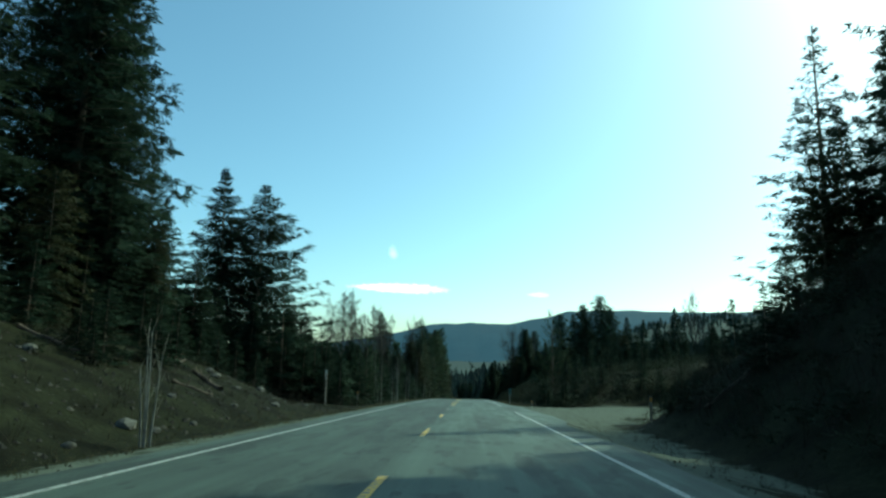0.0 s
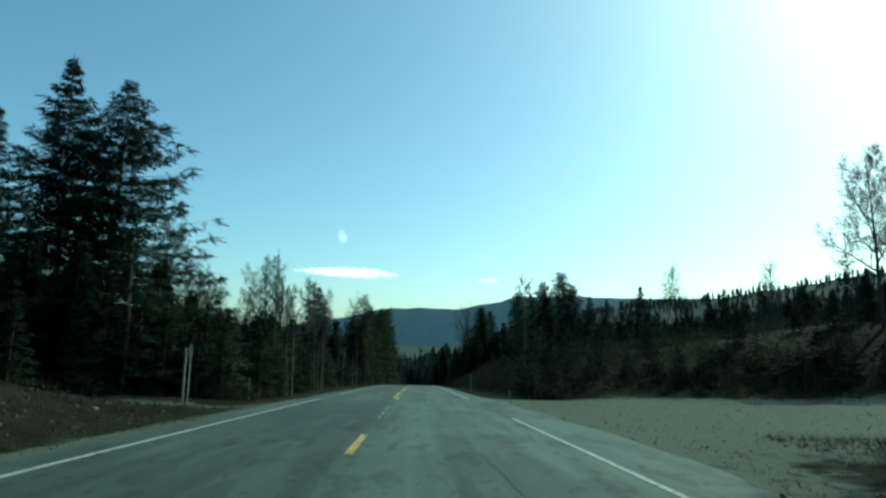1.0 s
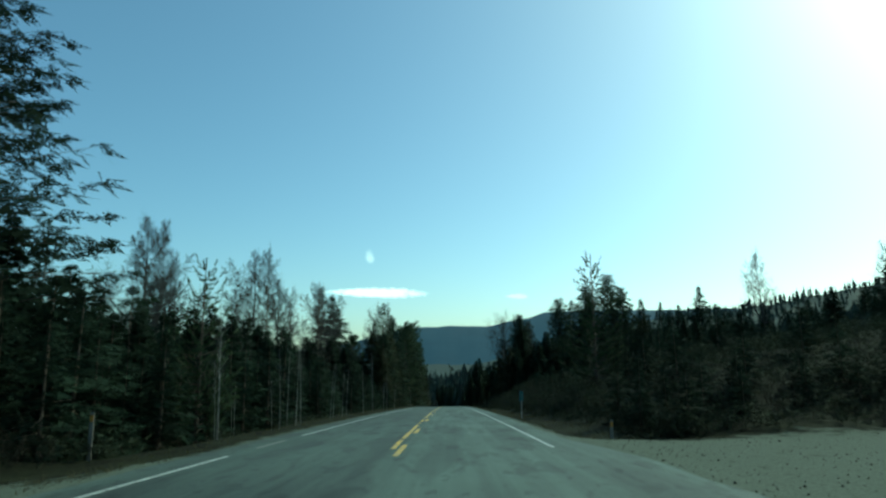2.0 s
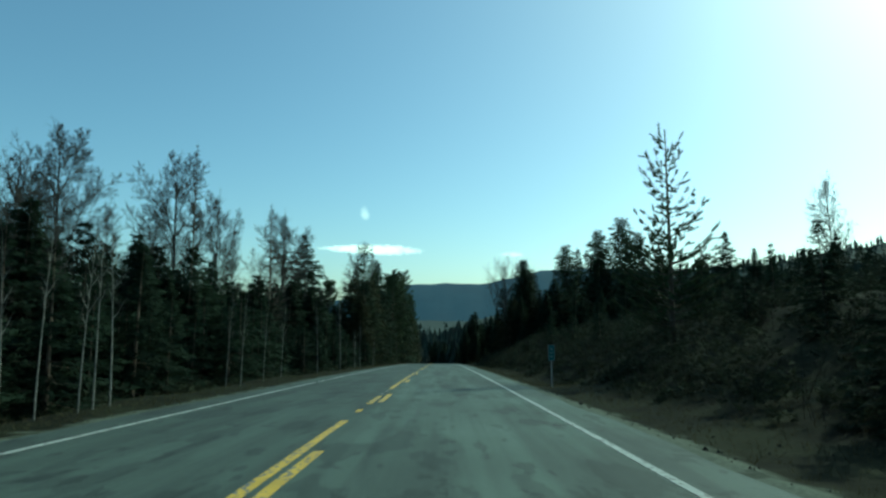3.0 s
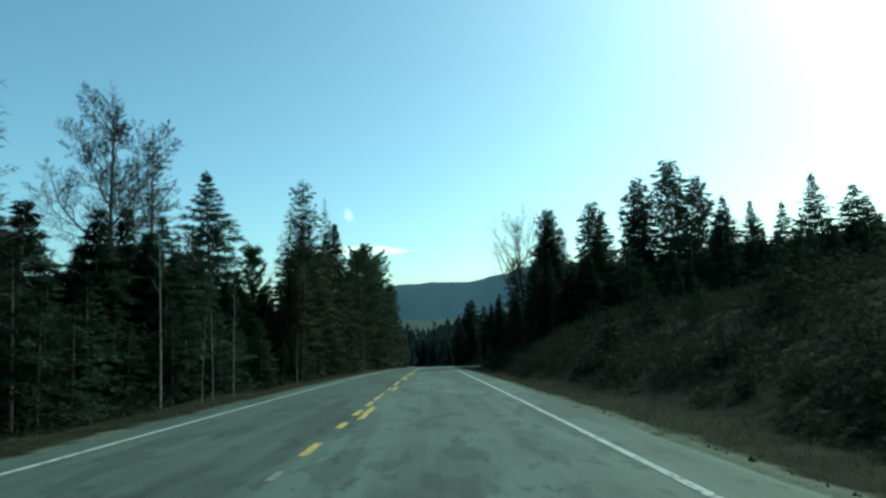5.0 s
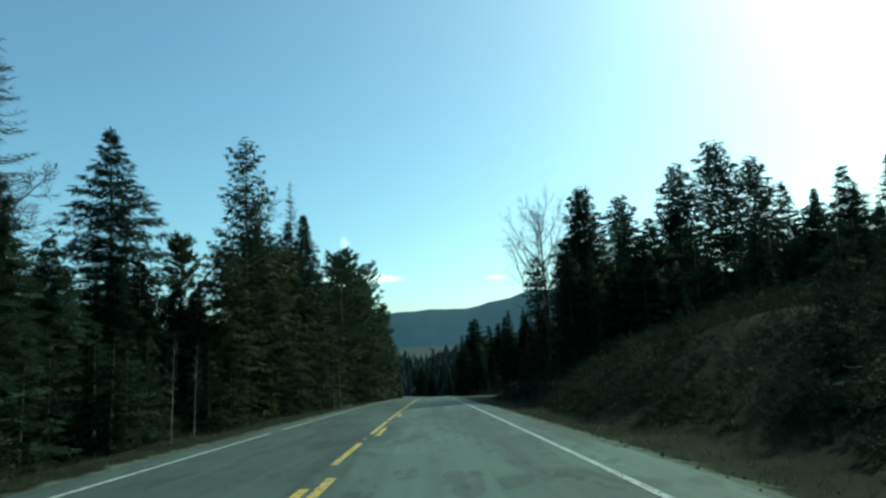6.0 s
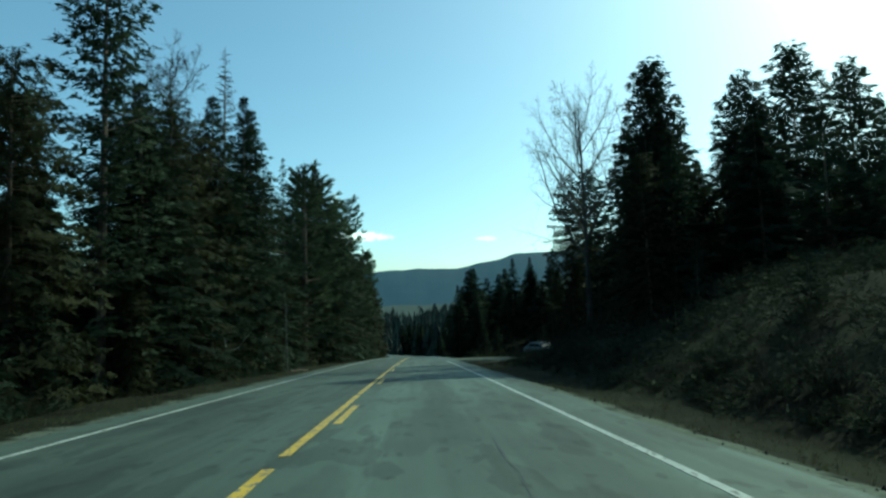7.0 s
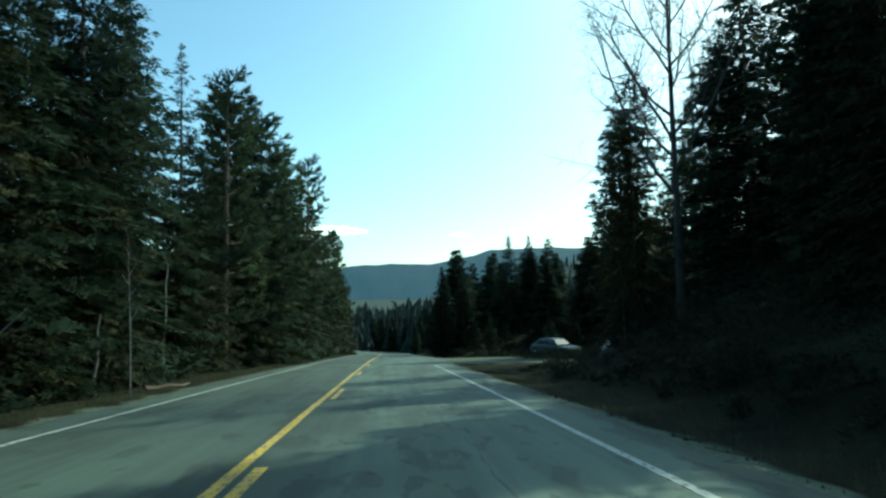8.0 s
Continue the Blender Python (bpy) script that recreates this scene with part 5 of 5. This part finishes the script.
def marker_post(x, y, h, label):
    ob = group_at("marker_post", x, y, 0.0, label, "marker post", "marker posts")
    s = Shape()
    rounded_box(s, -0.05, 0.05, -0.012, 0.012, -0.2, h, 0.006)
    part_of("post", s.mesh("post", POSTWOOD), ob)
    s = Shape()
    rounded_box(s, -0.04, 0.04, -0.018, -0.0125, h - 0.22, h - 0.06, 0.004)
    part_of("reflector", s.mesh("reflector", ORANGE), ob, "small orange reflector")


def distance_sign(x, y):
    """A tall narrow blue-green plate with white rim and print on a steel post."""
    ob = group_at("road_sign", x, y, 0.06, "narrow blue-green road sign with white print on a steel post", "road sign")
    lift = road_z(y) - ground_z(x, y)
    s = Shape()
    s.tube([Vector((0, 0, -0.25)), Vector((0, 0, lift + 1.44))], [0.028, 0.028], 8)
    part_of("post", s.mesh("post", SIGN), ob)
    z0, z1 = lift + 0.82, lift + 1.48
    s = Shape()
    rounded_box(s, -0.13, 0.13, -0.045, -0.035, z0, z1, 0.003)
    plate = part_of("plate", s.mesh("plate", TEAL), ob, "blue-green plate")
    for a, b, c, d in ((-0.125, -0.107, z0 + 0.02, z1 - 0.02), (0.107, 0.125, z0 + 0.02, z1 - 0.02), (-0.125, 0.125, z1 - 0.02, z1 - 0.004), (-0.125, 0.125, z0 + 0.004, z0 + 0.02)):
        s = Shape()
        rounded_box(s, a, b, -0.049, -0.0452, c, d, 0.001)
        part_of("border", s.mesh("border", SIGN_WHITE), plate, "white border strip")
    for k in range(3):
        s = Shape()
        rounded_box(s, -0.04, 0.03 + 0.01 * k, -0.049, -0.0452, z0 + 0.13 + 0.16 * k, z0 + 0.19 + 0.16 * k, 0.001)
        part_of("print_bar", s.mesh("print_bar", SIGN_WHITE), plate, "white print bar")


sign_post()
distance_sign(6.1, 75.4)
marker_post(8.1, 24.6, 0.95, "thin dark marker post on the grass corner")
marker_post(6.5, 53.6, 0.6, "short pale marker post by the gravel edge")
marker_post(-7.2, 47.6, 1.1, "thin marker post near the forest edge")


def sapling_clump(x, y, h):
    """Several pale thin stems from one root."""
    ob = group_at("birch_sapling", x, y, 0.0, "clump of pale thin leafless birch stems", "tree")
    r = random.Random(3)
    for i in range(5):
        s = Shape()
        a = i * 1.25
        l = r.uniform(0.03, 0.12)
        hh = h * r.uniform(0.55, 1.0)
        b = Vector((0.09 * math.cos(a), 0.09 * math.sin(a), -0.1))
        pts = [b + Vector((math.cos(a) * l * hh * (j / 5) ** 1.3, math.sin(a) * l * hh * (j / 5) ** 1.3, hh * j / 5)) for j in range(6)]
        s.tube(pts, [0.027 * (1 - 0.75 * j / 5) for j in range(6)], 6)
        for j in range(2, 6):
            for k in range(1):
                d = Vector((r.uniform(-0.5, 0.7), r.uniform(-0.6, 0.6), 1.3)).normalized() * r.uniform(0.3, 0.7)
                s.tube([pts[j], pts[j] + d * 0.5, pts[j] + d], [0.006, 0.004, 0.002], 3)
        part_of("stem", s.mesh("stem", BIRCH), ob)


sapling_clump(-5.5, 12.9, 2.5)


def rock(x, y, r, seed, turn):
    bm = bmesh.new()
    bmesh.ops.create_icosphere(bm, subdivisions=2, radius=r)
    for v in bm.verts:
        n = noise.noise(v.co * (1.6 / r) + Vector((seed, 0, 0)))
        v.co *= 1 + 0.35 * n
        v.co.z *= 0.65
    me = bpy.data.meshes.new("rock")
    bm.to_mesh(me)
    bm.free()
    me.materials.append(ROCK)
    ob = new("rock", me)
    ob.matrix_basis = Matrix.Translation((x, y, ground_z(x, y) + 0.15 * r)) @ Matrix.Rotation(turn, 4, "Z")
    tagged(ob, "rough grey rock lying on the cut bank", "rock", "bank rocks")


rr = random.Random(8)
for i in range(30):
    x, y = -rr.uniform(6.2, 13.0), rr.uniform(8, 34)
    rock(x, y, rr.uniform(0.06, 0.24), i * 3.7, rr.uniform(0, 6))


def fallen_log(x, y, turn, L, r):
    s = Shape()
    pts = [Vector((L * (i / 6 - 0.5), 0.04 * math.sin(i), 0.03 * math.cos(i * 2))) for i in range(7)]
    s.tube(pts, [r * (1 - 0.4 * i / 6) for i in range(7)], 8)
    for i in (2, 4, 5):
        s.tube([pts[i], pts[i] + Vector((0.1, 0.12, 0.3))], [r * 0.3, r * 0.15], 4)
    ob = new("fallen_log", s.mesh("fallen_log", BARK))
    z0, z1 = ground_z(x - math.cos(turn) * L / 2, y - math.sin(turn) * L / 2), ground_z(x + math.cos(turn) * L / 2, y + math.sin(turn) * L / 2)
    ob.matrix_basis = Matrix.Translation((x, y, (z0 + z1) / 2 + r * 0.4)) @ Matrix.Rotation(turn, 4, "Z") @ Matrix.Rotation(-math.atan2(z1 - z0, L), 4, "Y")
    tagged(ob, "dark fallen log lying on the ground", "log", "fallen logs")


fallen_log(-9.0, 24.0, 2.4, 2.6, 0.12)
fallen_log(-11.0, 26.0, 1.9, 2.2, 0.11)
fallen_log(-8.2, 21.0, 0.6, 1.4, 0.07)
fallen_log(-12.0, 19.0, 0.3, 2.0, 0.09)
fallen_log(-5.5, 150.6, 1.3, 2.2, 0.07)
fallen_log(9.0, 19.5, 2.9, 1.8, 0.08)

CAR_PAINT = mat("dusty_car_paint", (0.06, 0.085, 0.09), 0.45, 0.1, 3, 30, 0.0, spec=0.6)
CAR_PAINT_B = mat("silver_car_paint", (0.30, 0.32, 0.33), 0.4, 0.08, 3, 30, 0.0, spec=0.6)
GLASS = mat("dark_car_glass", (0.03, 0.035, 0.035), 0.05, 0.05, 3, 30, 0.0, spec=0.8)
TYRE = mat("tyre_rubber", (0.02, 0.02, 0.02), 0.85, 0.2, 5, 40, 0.2)
RIM = mat("wheel_rim_metal", (0.45, 0.45, 0.46), 0.35, 0.1, 5, 40, 0.0, metal=0.8)
LAMP = mat("clear_lamp_cover", (0.7, 0.7, 0.68), 0.1, 0.05, 5, 40, 0.0)


def loft(s, rows):
    """Joins closed rows of equal length into one skin with capped ends."""
    n0, k = len(s.v), len(rows[0])
    for r in rows:
        s.v += [Vector(p) for p in r]
    for j in range(len(rows) - 1):
        for i in range(k):
            a = n0 + j * k
            s.f.append((a + i, a + (i + 1) % k, a + k + (i + 1) % k, a + k + i))
    s.f.append(tuple(n0 + i for i in reversed(range(k))))
    s.f.append(tuple(n0 + (len(rows) - 1) * k + i for i in range(k)))


def car(x, y, turn, paint, label, high):
    """A parked car: lower body, cabin, panes, wheels, lamps."""
    ob = group_at("parked_car", x, y, turn, label, "car", "parked cars")

    def section(yy, w, z0, z1):
        return [(-w, yy, z0 + 0.08), (-w + 0.06, yy, z0), (w - 0.06, yy, z0), (w, yy, z0 + 0.08), (w, yy, z1 - 0.14), (w - 0.1, yy, z1), (-w + 0.1, yy, z1), (-w, yy, z1 - 0.14)]

    s = Shape()
    loft(s, [section(-2.15, 0.72, 0.38, 0.72), section(-1.95, 0.84, 0.26, 0.84), section(-0.9, 0.88, 0.24, 0.95), section(0.9, 0.88, 0.24, 0.97), section(1.9, 0.85, 0.28, 0.93), section(2.15, 0.76, 0.36, 0.82)])
    body = part_of("body", s.mesh("body", paint), ob)
    s = Shape()
    loft(s, [section(-0.95, 0.80, 0.90, 0.98), section(-0.35, 0.68, 0.90, high - 0.05), section(0.3, 0.66, 0.90, high), section(1.1, 0.68, 0.90, high - 0.04), section(1.75, 0.76, 0.90, 1.02)])
    part_of("cabin", s.mesh("cabin", paint), ob)

    def pane(name, pts):
        q = Shape()
        q.quad(*[Vector(p) for p in pts])
        q.v += [v + Vector((0, 0, -0.006)) for v in q.v]
        q.f += [(7, 6, 5, 4), (0, 4, 5, 1), (1, 5, 6, 2), (2, 6, 7, 3), (3, 7, 4, 0)]
        part_of(name, q.mesh(name, GLASS), ob, "dark glass pane")

    t = high - 0.1
    pane("windscreen", [(-0.66, -0.93, 1.01), (0.66, -0.93, 1.01), (0.55, -0.40, t + 0.03), (-0.55, -0.40, t + 0.03)])
    pane("rear_window", [(0.62, 1.72, 1.06), (-0.62, 1.72, 1.06), (-0.54, 1.16, t + 0.04), (0.54, 1.16, t + 0.04)])
    for sg in (-1, 1):
        pane("side_window", [(sg * 0.80, -0.62, 1.0), (sg * 0.80, 0.25, 1.0), (sg * 0.695, 0.25, t - 0.08), (sg * 0.70, -0.30, t - 0.08)])
        pane("side_window", [(sg * 0.80, 0.35, 1.0), (sg * 0.79, 1.25, 1.0), (sg * 0.70, 1.0, t - 0.08), (sg * 0.695, 0.35, t - 0.08)])
        for yy in (-1.35, 1.35):
            w = Shape()
            cx = sg * 0.80
            w.tube([Vector((cx - sg * 0.1, yy, 0.32)), Vector((cx - sg * 0.08, yy, 0.32)), Vector((cx + sg * 0.09, yy, 0.32)), Vector((cx + sg * 0.11, yy, 0.32))], [0.27, 0.32, 0.32, 0.28], 18)
            wheel = part_of("wheel", w.mesh("wheel", TYRE), ob)
            w = Shape()
            w.tube([Vector((cx + sg * 0.10, yy, 0.32)), Vector((cx + sg * 0.118, yy, 0.32))], [0.20, 0.18], 14)
            part_of("rim", w.mesh("rim", RIM), wheel, "grey metal rim")
        w = Shape()
        rounded_box(w, sg * 0.58 - 0.12, sg * 0.58 + 0.12, -2.13, -2.02, 0.60, 0.74, 0.02)
        part_of("headlight", w.mesh("headlight", LAMP), ob, "clear headlight")
    w = Shape()
    rounded_box(w, -0.74, 0.74, -2.2, -2.08, 0.34, 0.50, 0.03)
    part_of("bumper", w.mesh("bumper", TYRE), ob, "black bumper")


car(14.4, 179.5, 0.5, CAR_PAINT, "dark dusty car parked on the gravel pull-out", 1.45)
car(17.6, 174.5, -0.5, CAR_PAINT_B, "silver car parked on the gravel pull-out", 1.42)


def dead_stem(x, y, h, lean, limbs, label):
    """A leafless dead stem with a few broken limbs; limbs hold height, bearing, length and rise."""
    ob = group_at("dead_tree", x, y, 0.0, label, "tree", "dead stems")
    s = Shape()
    pts = [Vector((lean * (i / 6) ** 1.4 + 0.03 * math.sin(2.3 * i), 0.03 * math.cos(1.7 * i), -0.15 + (h + 0.15) * i / 6)) for i in range(7)]
    s.tube(pts, [0.05 * (1 - 0.7 * i / 6) + 0.008 for i in range(7)], 7)
    part_of("trunk", s.mesh("dead_trunk", BIRCH), ob)
    for z, a, length, rise in limbs:
        s = Shape()
        b = pts[min(5, int(z / h * 6))].lerp(pts[min(6, int(z / h * 6) + 1)], (z / h * 6) % 1)
        d = Vector((math.cos(a), math.sin(a), 0))
        s.tube([b, b + d * length * 0.45 + Vector((0, 0, rise * 0.2)), b + d * length + Vector((0, 0, rise))], [0.028, 0.021, 0.006], 5)
        part_of("branch", s.mesh("dead_branch", BIRCH), ob, "broken pale branch")


dead_stem(-7.2, 155.0, 4.6, 0.1, [(2.9, 3.4, 0.9, 0.3), (2.2, 0.2, 0.7, -0.1), (1.7, 5.5, 1.1, -0.7)], "grey dead stem with broken branches at the forest edge")
dead_stem(-7.7, 144.6, 3.0, -0.2, [(1.8, 0.75, 1.3, 0.95)], "thin dead stem with one pale crooked branch")
dead_stem(-7.2, 149.6, 2.6, 0.1, [], "short pale dead stem at the forest edge")
dead_stem(-7.7, 151.5, 2.8, -0.1, [(1.6, 2.0, 0.5, 0.2)], "short pale dead stem at the forest edge")


def pebbles(name, label, count, x0, x1, y0, y1, r0, r1):
    """Small stones and clods strewn over the ground, in one mesh."""
    r = random.Random(17)
    verts, faces = [], []
    for i in range(count):
        x, y, q = r.uniform(x0, x1), r.uniform(y0, y1), r.uniform(r0, r1) * r.uniform(0.5, 1.0)
        z, n = ground_z(x, y), len(verts)
        a = r.uniform(0, 6.28)
        for k in range(5):
            w = q * r.uniform(0.7, 1.3)
            verts.append((x + w * math.cos(a + 1.257 * k), y + w * math.sin(a + 1.257 * k), z - 0.02))
        verts.append((x + r.uniform(-0.3, 0.3) * q, y + r.uniform(-0.3, 0.3) * q, z + q * r.uniform(0.4, 0.9)))
        faces += [(n + k, n + (k + 1) % 5, n + 5) for k in range(5)]
    tagged(new(name, mesh_of(name, verts, faces, CLOD)), label, "stones", kind="stuff")


CLOD = mat("earthy_stones", (0.046, 0.042, 0.032), 0.95, 0.4, 3, 25, 0.6, per_island=0.5)
pebbles("bank_stones", "small earthy stones and clods on the cut bank", 2600, -15, -5.4, 3, 42, 0.03, 0.13)
pebbles("shoulder_gravel", "loose gravel stones along the shoulder", 2600, -6.4, -4.3, 0, 240, 0.015, 0.05)
pebbles("shoulder_gravel", "loose gravel stones along the shoulder", 2600, 4.6, 6.6, 0, 165, 0.015, 0.05)
pebbles("pull_out_gravel", "loose gravel stones over the pull-out", 2600, 4.8, 18, 22, 52, 0.015, 0.05)
